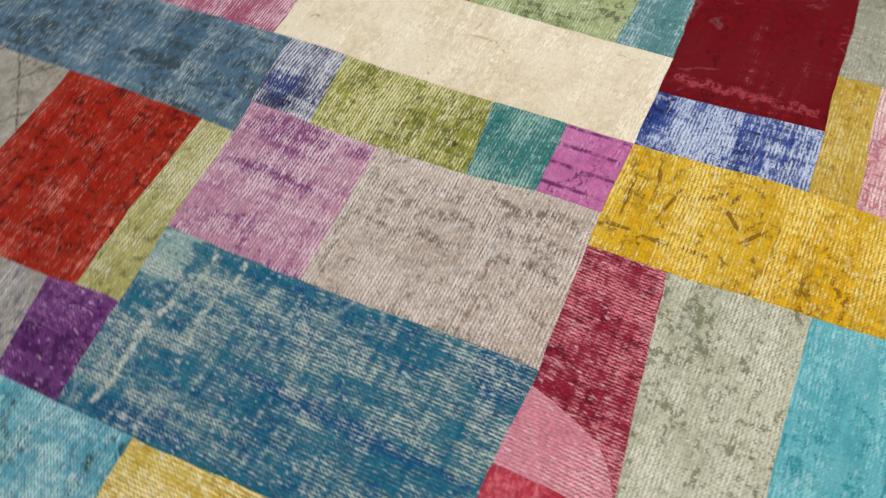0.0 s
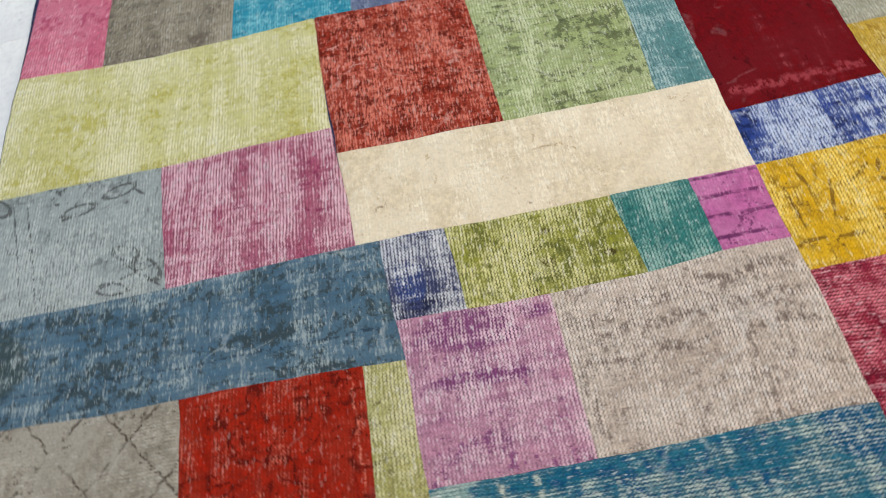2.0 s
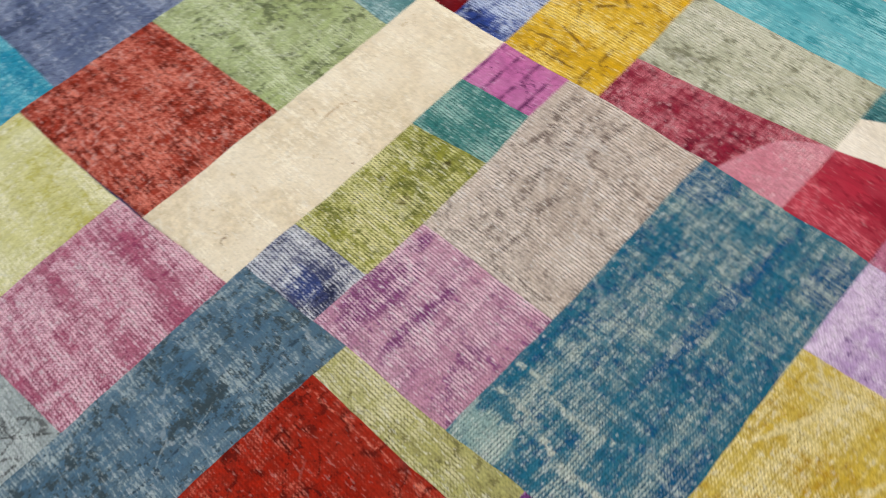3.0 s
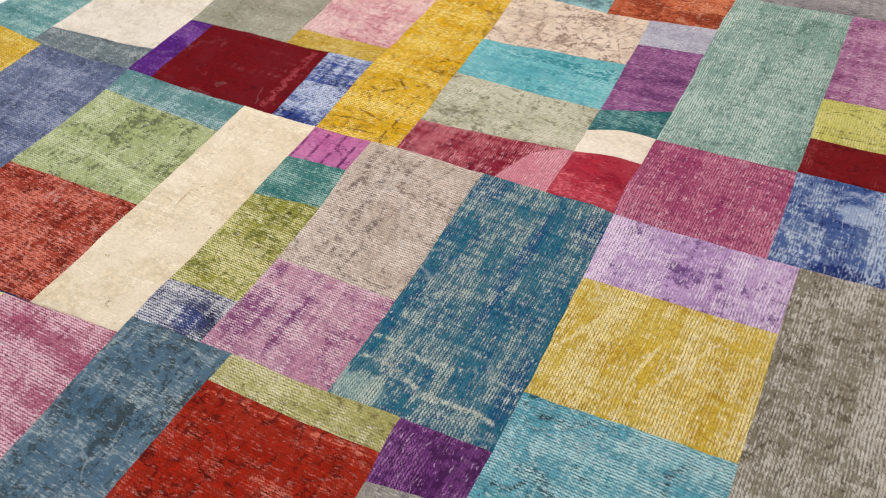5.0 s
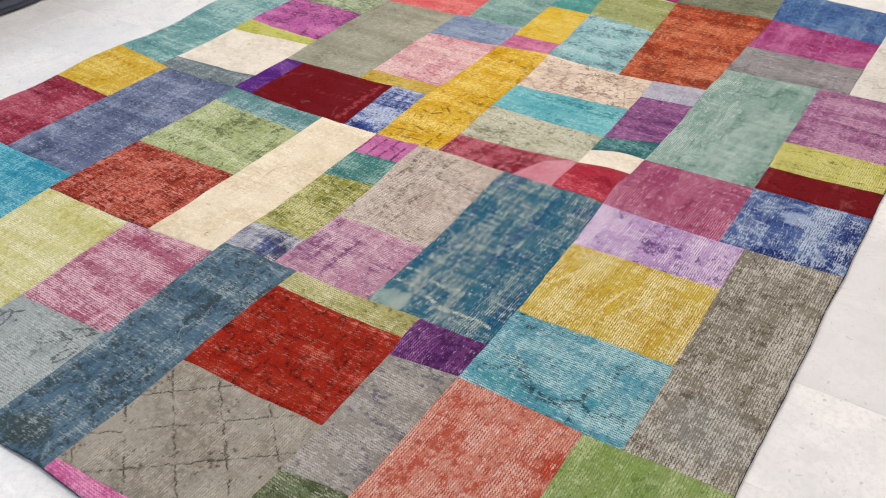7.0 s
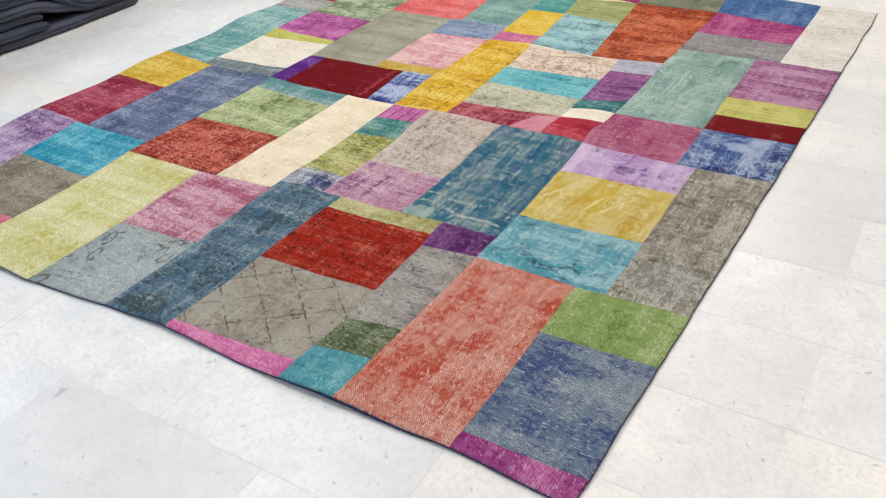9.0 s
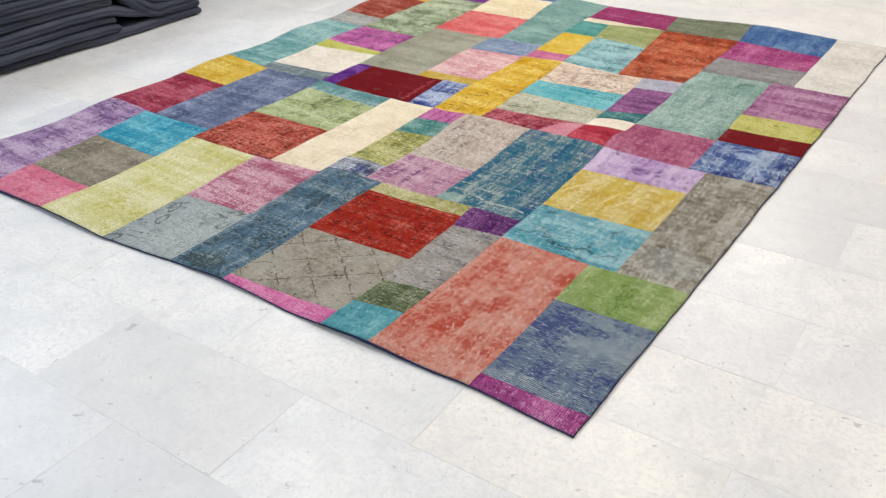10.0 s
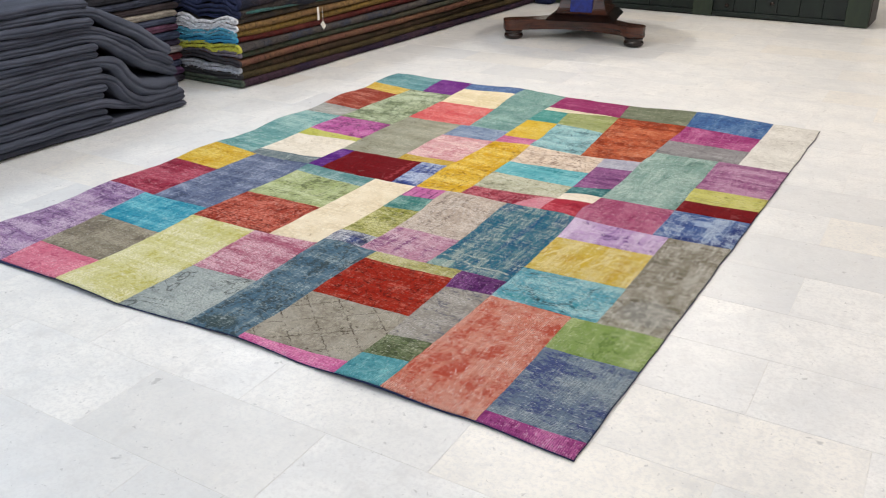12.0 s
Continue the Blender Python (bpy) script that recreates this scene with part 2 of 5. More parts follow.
    colour = n.mix(n.math("MULTIPLY", n.math("MULTIPLY", gap_shade, n.math("MULTIPLY_ADD", knots, -0.5, 1.0)), 0.95 * min(1.0, ribs)), colour, linear([0.36 * d + 0.12 * b for b, d in zip(base, dark)], gain))
    grain = n.math("ADD", n.math("MULTIPLY", n.step(tone, 0.42, 0.70), 0.16 + 0.30 * min(1.0, ribs)), n.math("MULTIPLY", n.step(lone, 0.72, 0.95), 0.20 * min(1.0, ribs)))
    colour = n.mix(grain, colour, linear([b * 0.55 for b in base], gain))
    height = n.math("ADD", n.math("MULTIPLY", rows, 0.5 * ribs), n.math("ADD", n.math("MULTIPLY", knots, 0.5), n.math("MULTIPLY", mid, 1.2)))
    n.bump(height, 0.0012, 0.8)
    return n.finish(colour, 0.88, 0.1)


def cloth(name, base, second, scale=30.0, lengthwise=False, rough=0.95):
    """Plain folded textile: two close tones, woven grain, faint dust."""
    n = Nodes(name)
    info = n.add("ShaderNodeObjectInfo").outputs["Random"]
    own = n.coords((1, 0.25 if lengthwise else 1, 1), (random.uniform(-5, 5), 0, 0))
    tone = n.noise(own, scale, 4, 0.6)
    fine = n.noise(own, 420, 2, 0.6)
    colour = n.mix(n.step(tone, 0.38, 0.62), linear(base), linear(second))
    colour = n.mix(n.math("MULTIPLY", info, 0.25), colour, linear([c * 0.72 for c in base]))
    colour = n.mix(n.math("MULTIPLY", n.step(fine, 0.45, 0.75), 0.25), colour, linear([min(255, c * 1.35 + 8) for c in base]))
    n.bump(n.math("ADD", n.math("MULTIPLY", fine, 0.6), n.math("MULTIPLY", tone, 1.6)), 0.002, 0.7)
    return n.finish(colour, rough, 0.2)


def kilim_side(name, base, second):
    """The long fold of a stacked rug: bands of its old pattern show along the edge."""
    n = Nodes(name)
    shift = (random.uniform(-5, 5), random.uniform(-5, 5), 0)
    band = n.noise(n.coords((0.3, 1, 0.3), shift), 4.5, 3, 0.6)
    small = n.noise(n.coords((1, 1, 1), shift), 38, 4, 0.7)
    fine = n.noise(n.coords((1, 1, 1), shift), 260, 2, 0.6)
    colour = n.mix(n.step(band, 0.44, 0.56), linear(base, 0.55), linear(second, 0.55))
    colour = n.mix(n.math("MULTIPLY", n.step(small, 0.44, 0.56), 0.85), colour, linear([c * 0.34 + 6 for c in base], 0.55))
    colour = n.mix(n.math("MULTIPLY", n.step(n.math("MULTIPLY", small, fine), 0.27, 0.36), 0.55), colour, linear([min(255, c * 1.25 + 25) for c in second], 0.6))
    n.bump(n.math("ADD", fine, small), 0.002, 0.8)
    return n.finish(colour, 0.95, 0.1)


def marble(name, joined):
    """Honed white marble floor tile; every tile has its own tone and cut of the stone."""
    n = Nodes(name)
    rnd = n.add("ShaderNodeNewGeometry").outputs["Random Per Island"] if joined else n.add("ShaderNodeObjectInfo").outputs["Random"]
    far = n.math("MULTIPLY", rnd, 173.0)
    move = n.add("ShaderNodeVectorMath", op="ADD")
    n.link(n.add("ShaderNodeTexCoord").outputs["Object"], move.inputs[0])
    join = n.add("ShaderNodeCombineXYZ")
    n.link(far, join.inputs[0])
    n.link(n.math("MULTIPLY", rnd, 61.0), join.inputs[1])
    n.link(join.outputs[0], move.inputs[1])
    place = move.outputs[0]
    cloud = n.noise(place, 3.0, 5, 0.62, 0.5)
    stain = n.noise(place, 15, 5, 0.7, 0.3)
    vein = n.math("ABSOLUTE", n.math("SUBTRACT", n.noise(place, 3.4, 5, 0.6, 0.7), 0.5))
    specks = n.noise(place, 55, 3, 0.6, 0.5)
    colour = n.mix(n.step(cloud, 0.34, 0.68), linear((236, 235, 233)), linear((222, 223, 224)))
    grey = n.step(n.math("FRACT", n.math("MULTIPLY", rnd, 7.31)), 0.70, 0.96)
    colour = n.mix(n.math("MULTIPLY", grey, 0.52), colour, linear((205, 207, 210)))
    warm = n.step(n.math("FRACT", n.math("MULTIPLY", rnd, 13.7)), 0.6, 0.98)
    colour = n.mix(n.math("MULTIPLY", warm, 0.42), colour, linear((236, 228, 214)))
    colour = n.mix(n.math("MULTIPLY", n.math("SUBTRACT", 1.0, n.step(vein, 0.0, 0.07)), 0.16), colour, linear((196, 198, 201)))
    smear = n.noise(n.coords((1, 1, 1), (3, 1, 0)), 5.5, 5, 0.72, 0.8)
    colour = n.mix(n.math("MULTIPLY", n.step(stain, 0.50, 0.70), 0.45), colour, linear((204, 203, 203)))
    colour = n.mix(n.math("MULTIPLY", n.step(smear, 0.52, 0.70), 0.35), colour, linear((206, 205, 205)))
    colour = n.mix(n.math("MULTIPLY", n.step(specks, 0.64, 0.73), 0.60), colour, linear((158, 158, 160)))
    crumb = n.noise(place, 75, 5, 0.75)
    colour = n.mix(n.math("MULTIPLY", n.step(crumb, 0.44, 0.64), 0.58), colour, linear((208, 208, 210)))
    pits = n.noise(place, 24, 2, 0.5, 0.8)
    colour = n.mix(n.math("MULTIPLY", n.step(pits, 0.715, 0.765), 0.45), colour, linear((140, 140, 143)))
    n.bump(n.math("ADD", n.math("MULTIPLY", cloud, 1.0), n.math("ADD", n.math("MULTIPLY", stain, 0.5), n.math("MULTIPLY", crumb, 0.12))), 0.0016, 0.5)
    rough = n.math("ADD", 0.24, n.math("MULTIPLY", stain, 0.16))
    return n.finish(colour, rough, 0.45)


def plain(name, base, second, scale, rough, specular=0.3, bump=0.001, metal=0.0, stretch=(1, 1, 1)):
    n = Nodes(name)
    own = n.coords(stretch, (random.uniform(-5, 5), 0, 0))
    tone = n.noise(own, scale, 4, 0.62)
    fine = n.noise(own, scale * 9, 3, 0.6)
    colour = n.mix(n.step(tone, 0.35, 0.66), linear(base), linear(second))
    colour = n.mix(n.math("MULTIPLY", n.step(fine, 0.55, 0.75), 0.2), colour, linear([c * 0.7 for c in base]))
    n.bump(n.math("ADD", tone, n.math("MULTIPLY", fine, 0.4)), bump, 0.6)
    n.bsdf.inputs["Metallic"].default_value = metal
    return n.finish(colour, rough, specular)


MARBLE = marble("white_marble", False)
MARBLE_FAR = marble("white_marble_field", True)
GROUT = plain("grey_grout", (232, 231, 229), (212, 210, 207), 9, 0.9)
PLASTER = plain("white_plaster", (232, 229, 222), (224, 221, 214), 2.2, 0.9)
CEILING = plain("ceiling_paint", (238, 238, 236), (232, 232, 230), 2.0, 0.9)
LAMP_WHITE = plain("lamp_white_metal", (235, 235, 235), (228, 228, 228), 6, 0.4)
BACKING = cloth("navy_cotton_backing", (38, 46, 78), (52, 60, 92), 60)
CHARCOAL = cloth("charcoal_felt", (63, 67, 79), (80, 84, 97), 9, True)
CHARCOAL_B = cloth("charcoal_felt_dark", (60, 64, 76), (76, 79, 92), 11, True)
WALNUT = plain("polished_walnut", (78, 37, 20), (48, 21, 12), 16, 0.22, 0.5, 0.0006, stretch=(0.3, 1, 4))
EBONY = plain("dark_turned_wood", (34, 18, 14), (24, 13, 11), 24, 0.2, 0.5, 0.0006)
BLUEPAINT = plain("cobalt_painted_panel", (30, 50, 150), (20, 32, 110), 30, 0.3, 0.5)
GREENPAINT = plain("green_painted_wood", (18, 31, 27), (13, 23, 22), 12, 0.45, 0.4, 0.001, stretch=(1, 1, 0.2))
GREENSTILE = plain("green_worn_stile", (44, 55, 42), (34, 45, 37), 14, 0.5, 0.4, 0.001, stretch=(1, 1, 0.2))
PAPER = plain("white_tag_paper", (225, 222, 215), (210, 206, 200), 40, 0.8)
DARKWOOD = plain("dark_skirting_wood", (40, 34, 34), (30, 26, 27), 10, 0.5)

# dyes of the patchwork
DARKRED = weave("dark_red_pile", (112, 6, 16), (176, 84, 92), (72, 4, 12), rib="x", marks=0.12, ribs=0.25, wear=-0.3, curves=((-1.53, 1.335, -1.54, 1.585, 0.004, 0.05, 0.014, (156, 62, 70)),))
BLUESM = weave("royal_blue_worn", (46, 72, 150), (188, 200, 224), (22, 30, 74), wear=0.55, marks=0.3, rib="x", streak="x")
CREAM = weave("cream_wool", (226, 210, 181), (236, 225, 202), (194, 172, 136), wear=0.4, marks=0.02, ribs=0.12, gain=0.98, curves=((-1.48, 0.96, -1.465, 1.04, 0.012, 0.16, 0.0026, (176, 148, 116)), (-1.52, 0.96, -1.5, 0.97, 0.006, 0.03, 0.0026, (184, 160, 130)), (-1.4, 0.665, -1.42, 0.69, 0.003, 0.03, 0.003, (150, 130, 108)), (-1.365, 0.93, -1.36, 0.937, 0, 1, 0.004, (120, 84, 60))))
RED2 = weave("brick_red_mottled", (152, 42, 22), (208, 118, 100), (92, 24, 16), rib="x", blot=34, ribs=0.35, marks=0.5, patchy=0.35, wear=0.6)
GREEN = weave("pale_green_worn", (166, 180, 122), (200, 208, 166), (84, 92, 64), wear=0.4, marks=0.28, rib="x", streak="y", curves=((-1.9, 0.93, -1.9, 1.02, 0.002, 0.05, 0.003, None), (-1.882, 0.9500000000000001, -1.882, 1.07, 0.002, 0.05, 0.003, None), (-1.8639999999999999, 0.93, -1.8639999999999999, 1.12, 0.002, 0.05, 0.003, None), (-1.8459999999999999, 0.9500000000000001, -1.8459999999999999, 1.02, 0.002, 0.05, 0.003, None), (-1.8279999999999998, 0.93, -1.8279999999999998, 1.07, 0.002, 0.05, 0.003, None), (-1.8099999999999998, 0.9500000000000001, -1.8099999999999998, 1.12, 0.002, 0.05, 0.003, None), (-1.7919999999999998, 0.93, -1.7919999999999998, 1.02, 0.002, 0.05, 0.003, None), (-1.66, 1.02, -1.66, 1.09, 0.003, 0.03, 0.005, None), (-1.64, 1.03, -1.645, 1.1, 0.003, 0.03, 0.004, None)))
TEALSTRIP = weave("dusty_teal", (92, 140, 142), (158, 186, 186), (66, 110, 115), wear=0.45, marks=0.2, rib="x")
PURPLESTRIP = weave("deep_purple", (88, 30, 126), (125, 75, 155), (60, 18, 90), wear=0.2)
WHITE = weave("off_white_wool", (226, 216, 200), (236, 229, 216), (196, 184, 165), wear=0.3, marks=0.08, ribs=0.1)
BLUEGREYSTRIP = weave("blue_grey_strip", (105, 120, 126), (155, 165, 165), (75, 88, 95), wear=0.45, marks=0.3)
SLATE = weave("slate_blue", (94, 107, 140), (142, 152, 176), (58, 68, 94), wear=0.4, marks=0.3, streak="y", motif="scroll", motifs=0.5)
OLIVE = weave("olive_green_worn", (150, 152, 56), (214, 208, 150), (92, 98, 42), wear=0.55, marks=0.4, rib="x", ribs=0.9, blot=30, rings=((-1.238, 0.937, 0.034, 0.028, 94),), patchy=0.6, spots=((-1.296, 0.887, 0.012, 0.008, 94, (58, 46, 24)), (-1.297, 0.946, 0.012, 0.008, 94, (58, 46, 24)), (-1.236, 0.94, 0.016, 0.01, 63, (70, 60, 30)), (-1.185, 0.909, 0.01, 0.007, 86, (58, 46, 24)), (-1.234, 1.043, 0.012, 0.008, 79, (58, 46, 24))))
NAVYWHITE = weave("navy_and_white_worn", (56, 64, 108), (206, 208, 214), (26, 30, 56), wear=0.55, marks=0.3, rib="x", ribs=1.0, streak="y", spots=((-1.24, 0.71, 0.05, 0.03, 0, (52, 72, 130)),))
TEALSM = weave("sea_green_worn", (52, 124, 120), (146, 184, 174), (38, 95, 95), wear=0.4, marks=0.2, rib="x", ribs=0.9)
PINKSM = weave("orchid_pink", (196, 106, 162), (208, 128, 174), (98, 38, 88), wear=0.3, marks=0.05, ribs=0.2, motif="lines", motifs=0.9)
GREY = weave("warm_grey_worn", (200, 183, 168), (224, 210, 198), (118, 102, 94), rib="x", wear=0.5, marks=0.3, ribs=0.95, blot=22, streak="y", spots=(), patchy=0.6, curves=((-1.13, 1.02, -1.15, 1.31, 0.006, 0.11, 0.014, None), (-1.09, 0.96, -1.1, 1.3, 0.005, 0.07, 0.012, None), (-1.0, 1.24, -0.96, 1.32, 0.004, 0.05, 0.008, None), (-1.06, 0.95, -0.92, 0.96, 0.004, 0.06, 0.008, None), (-1.04, 0.96, -1.05, 1.31, 0.004, 0.09, 0.008, None)))
PINKLILAC = weave("pink_with_purple", (192, 138, 160), (224, 190, 202), (118, 46, 110), wear=0.42, marks=0.24, rib="x", ribs=1.0, streak="y", blot=12, patchy=0.6, spots=((-1.135, 0.79, 0.045, 0.095, 0, None), (-1.05, 0.8, 0.014, 0.09, 0, None), (-1.15, 0.9, 0.015, 0.03, 0, None)))
LIMESTRIP = weave("faded_lime", (176, 172, 104), (206, 200, 156), (104, 98, 60), wear=0.4, marks=0.3, rib="x", ribs=0.8)
TEALBIG = weave("teal_blue_worn", (32, 106, 130), (184, 194, 182), (14, 72, 118), rib="y", ribs=1.0, streak="y", marks=0.3, blot=36, patchy=0.5, curves=((-0.885, 0.8, -0.6, 0.77, 0.008, 0.21, 0.007, (198, 200, 184)), (-0.89, 0.85, -0.7, 0.845, 0.006, 0.15, 0.006, (190, 196, 182))), spots=((-0.886, 1.29, 0.045, 0.07, 95, (16, 82, 126)), (-0.62, 1.27, 0.035, 0.06, 0, (14, 76, 124)), (-0.72, 1.1, 0.016, 0.2, -3, (16, 78, 124)), (-0.6, 0.85, 0.02, 0.1, 0, (18, 80, 122)), (-0.849, 0.732, 0.04, 0.06, 94, (150, 176, 168))), wear=0.33)
DBLUE = weave("denim_blue_mottled", (72, 105, 128), (150, 164, 166), (54, 66, 70), ribs=0.25, streak="y", blot=30, marks=0.4, spots=((-1.22, 0.02, 0.07, 0.05, 0, (56, 70, 70)),), curves=((-1.16, -0.02, -1.16, 0.66, 0.003, 0.2, 0.004, (44, 62, 76)),), patchy=0.6, wear=0.34)
RED = weave("vermilion_pile", (164, 32, 12), (210, 112, 92), (82, 14, 9), rib="x", motif="scroll", marks=0.2, motifs=0.85, curves=((-1.09, 0.6, -0.75, 0.622, 0, 1, 0.003, (214, 120, 98)), (-1.09, 0.588, -0.75, 0.61, 0, 1, 0.002, (120, 20, 12)), (-1.06, 0.36, -0.9, 0.56, 0.018, 0.13, 0.007, None), (-0.95, 0.38, -0.79, 0.55, 0.02, 0.11, 0.006, None), (-1.07, 0.52, -0.8, 0.4, 0.012, 0.12, 0.006, None)), ribs=0.7, wear=0.12, patchy=0.4)
PURPLESM = weave("plum_purple", (106, 50, 116), (154, 100, 158), (58, 22, 68), marks=0.4, rib="y", wear=0.5, ribs=1.0)
GREYNUB = weave("stone_grey_nubby", (152, 146, 136), (178, 172, 166), (92, 92, 108), wear=0.4, marks=0.34, ribs=0.6)
YELLOW = weave("golden_yellow", (224, 174, 20), (238, 208, 110), (116, 82, 30), wear=0.4, rib="x", motif="scroll", motifs=0.6, spots=((-1.179, 1.351, 0.026, 0.005, 95, None), (-1.180, 1.418, 0.028, 0.006, 93, None), (-1.183, 1.479, 0.025, 0.005, 90, None), (-1.253, 1.349, 0.062, 0.004, 2, None), (-1.259, 1.414, 0.049, 0.004, -15, None), (-1.293, 1.470, 0.034, 0.004, 128, None), (-1.262, 1.510, 0.030, 0.004, 40, None), (-1.30, 1.505, 0.022, 0.004, -20, None), (-1.302, 1.383, 0.022, 0.005, 15, None), (-1.241, 1.547, 0.031, 0.004, 139, None)), marks=0.12)
YNARROW = weave("ochre_strip", (200, 166, 62), (216, 190, 110), (150, 115, 40), wear=0.35, marks=0.2)
PINK6 = weave("shell_pink", (222, 166, 170), (240, 208, 204), (184, 104, 120), wear=0.45, marks=0.38, rib="x", ribs=0.8)
CRIMSON = weave("crimson_worn", (146, 26, 52), (216, 124, 136), (96, 16, 38), marks=0.35, rib="y", ribs=1.0, wear=0.55)
PINKWORN = weave("worn_pink_ground", (216, 136, 152), (228, 162, 172), (196, 108, 128), wear=0.4, marks=0.15, rib="y", ribs=0.9)
ROSE = weave("rose_red", (174, 42, 62), (208, 96, 108), (136, 24, 44), marks=0.3, streak="x", wear=0.2, ribs=0.2)
SAGE = weave("pale_sage", (196, 196, 170), (216, 214, 194), (112, 112, 88), wear=0.4, rib="x", ribs=0.7, marks=0.3, blot=34)
CYAN = weave("turquoise", (94, 175, 186), (134, 198, 204), (42, 136, 148), wear=0.35, marks=0.3, streak="x", ribs=0.35, spots=((-0.9, 1.815, 0.22, 0.018, 5, (28, 128, 140)), (-0.82, 1.8, 0.07, 0.03, 8, (28, 128, 140))))
FLORAL = weave("sand_with_vines", (224, 204, 184), (232, 216, 198), (128, 104, 92), wear=0.3, marks=0.28, ribs=0.25, motif="vine", motifs=0.6, blot=18)
LAVGREY = weave("lavender_grey", (176, 176, 192), (196, 196, 208), (140, 138, 158), wear=0.3, marks=0.15)
PURPLE2 = weave("aubergine", (120, 64, 120), (160, 104, 152), (84, 38, 88), wear=0.4, marks=0.3)
TEAL2 = weave("dark_teal_worn", (44, 110, 116), (118, 168, 166), (26, 76, 84), wear=0.35, marks=0.35, rib="x", ribs=0.8)
WHITE2 = weave("ivory_wool", (234, 224, 206), (240, 232, 218), (212, 198, 176), wear=0.3, marks=0.06, ribs=0.15)
PLUM = weave("raspberry_worn", (162, 64, 108), (204, 128, 154), (116, 36, 78), wear=0.48, marks=0.28, rib="y", ribs=1.0, patchy=0.5)
LAV = weave("lilac_worn", (190, 156, 204), (224, 204, 228), (96, 58, 120), wear=0.48, rib="y", ribs=0.8, blot=22, spots=((-0.44, 1.26, 0.022, 0.018, 0, None), (-0.55, 1.31, 0.04, 0.014, 20, None)), marks=0.24)
MUST = weave("mustard_worn", (206, 176, 60), (234, 218, 160), (176, 134, 22), wear=0.5, marks=0.25, rib="y", ribs=0.9, blot=14, streak="y", spots=((-0.533, 1.05, 0.006, 0.085, -27, (228, 212, 156)), (-0.412, 1.02, 0.005, 0.080, -14, (228, 212, 156)), (-0.347, 1.04, 0.005, 0.09, -28, (228, 212, 156))), patchy=0.7)
CYAN2 = weave("sky_turquoise_worn", (84, 164, 184), (168, 208, 212), (30, 46, 52), wear=0.42, marks=0.16, blot=34, rib="x", ribs=0.95, spots=((-0.4, 0.77, 0.03, 0.03, 0, (40, 140, 156)), (-0.3, 0.7, 0.03, 0.04, 0, (48, 144, 160)), (-0.5, 0.65, 0.07, 0.016, 0, (70, 150, 160))), curves=((-0.53, 0.72, -0.34, 0.65, 0.014, 0.16, 0.015, None), (-0.36, 0.68, -0.23, 0.69, 0.01, 0.09, 0.01, None), (-0.54, 0.82, -0.42, 0.86, 0.006, 0.08, 0.008, None), (-0.33, 0.7, -0.28, 0.86, 0.01, 0.1, 0.008, None), (-0.56, 0.66, -0.5, 0.7, 0.006, 0.06, 0.009, None), (-0.46, 0.8, -0.42, 0.74, 0.006, 0.06, 0.008, None)))
GREYBIG = weave("khaki_grey_worn", (130, 123, 106), (192, 188, 178), (86, 78, 62), wear=0.5, marks=0.34, rib="y", ribs=0.7, spots=((-0.09, 0.76, 0.10, 0.10, 0, (136, 136, 132)),), patchy=0.55, blot=26)
NAVY = weave("cobalt_worn", (62, 92, 150), (172, 188, 210), (18, 38, 104), marks=0.28, rib="y", ribs=0.5, blot=10, wear=0.5, patchy=0.6, spots=((-0.02, 1.5, 0.03, 0.15, 0, None), (-0.13, 1.385, 0.11, 0.02, 4, None), (-0.15, 1.56, 0.05, 0.04, 0, (158, 176, 204))))
BIGSAGE = weave("sea_sage_worn", (130, 166, 156), (182, 204, 196), (84, 116, 108), wear=0.5, ribs=0.9, rib="y", patchy=0.6, marks=0.34)
MAGENTA = weave("magenta_strip", (156, 64, 130), (196, 116, 164), (118, 40, 98), wear=0.4, marks=0.3, rib="y")
NAVYGREY = weave("blue_grey_with_navy", (108, 126, 146), (146, 160, 168), (46, 56, 120), wear=0.4, marks=0.44, rib="x", ribs=1.0, blot=12)
GREEN2 = weave("leaf_green", (130, 156, 84), (170, 184, 130), (96, 122, 58), wear=0.35, marks=0.2, rib="y")
SALMON = weave("salmon_orange_worn", (210, 134, 114), (224, 168, 152), (176, 54, 30), wear=0.42, marks=0.46, ribs=1.0, blot=20, spots=((-0.45, 0.17, 0.07, 0.03, 60, None), (-0.40, 0.30, 0.06, 0.03, 70, None), (-0.30, 0.52, 0.02, 0.05, 0, None)), rib="y")
TEALSM2 = weave("teal_small", (74, 150, 162), (124, 184, 190), (50, 122, 136), wear=0.35, marks=0.2, rib="y")
DKGREEN = weave("moss_green_nubby", (102, 116, 80), (156, 160, 132), (62, 72, 48), marks=0.4, wear=0.5, ribs=0.8, patchy=0.6)
LATTICE = weave("taupe_trellis", (162, 155, 141), (174, 167, 153), (70, 60, 50), wear=0.3, marks=0.1, rib="y", ribs=0.45, motif="trellis", motifs=0.95)
PINKSTRIP = weave("candy_pink_strip", (206, 100, 156), (228, 146, 184), (176, 64, 126), wear=0.4, marks=0.25, rib="x")
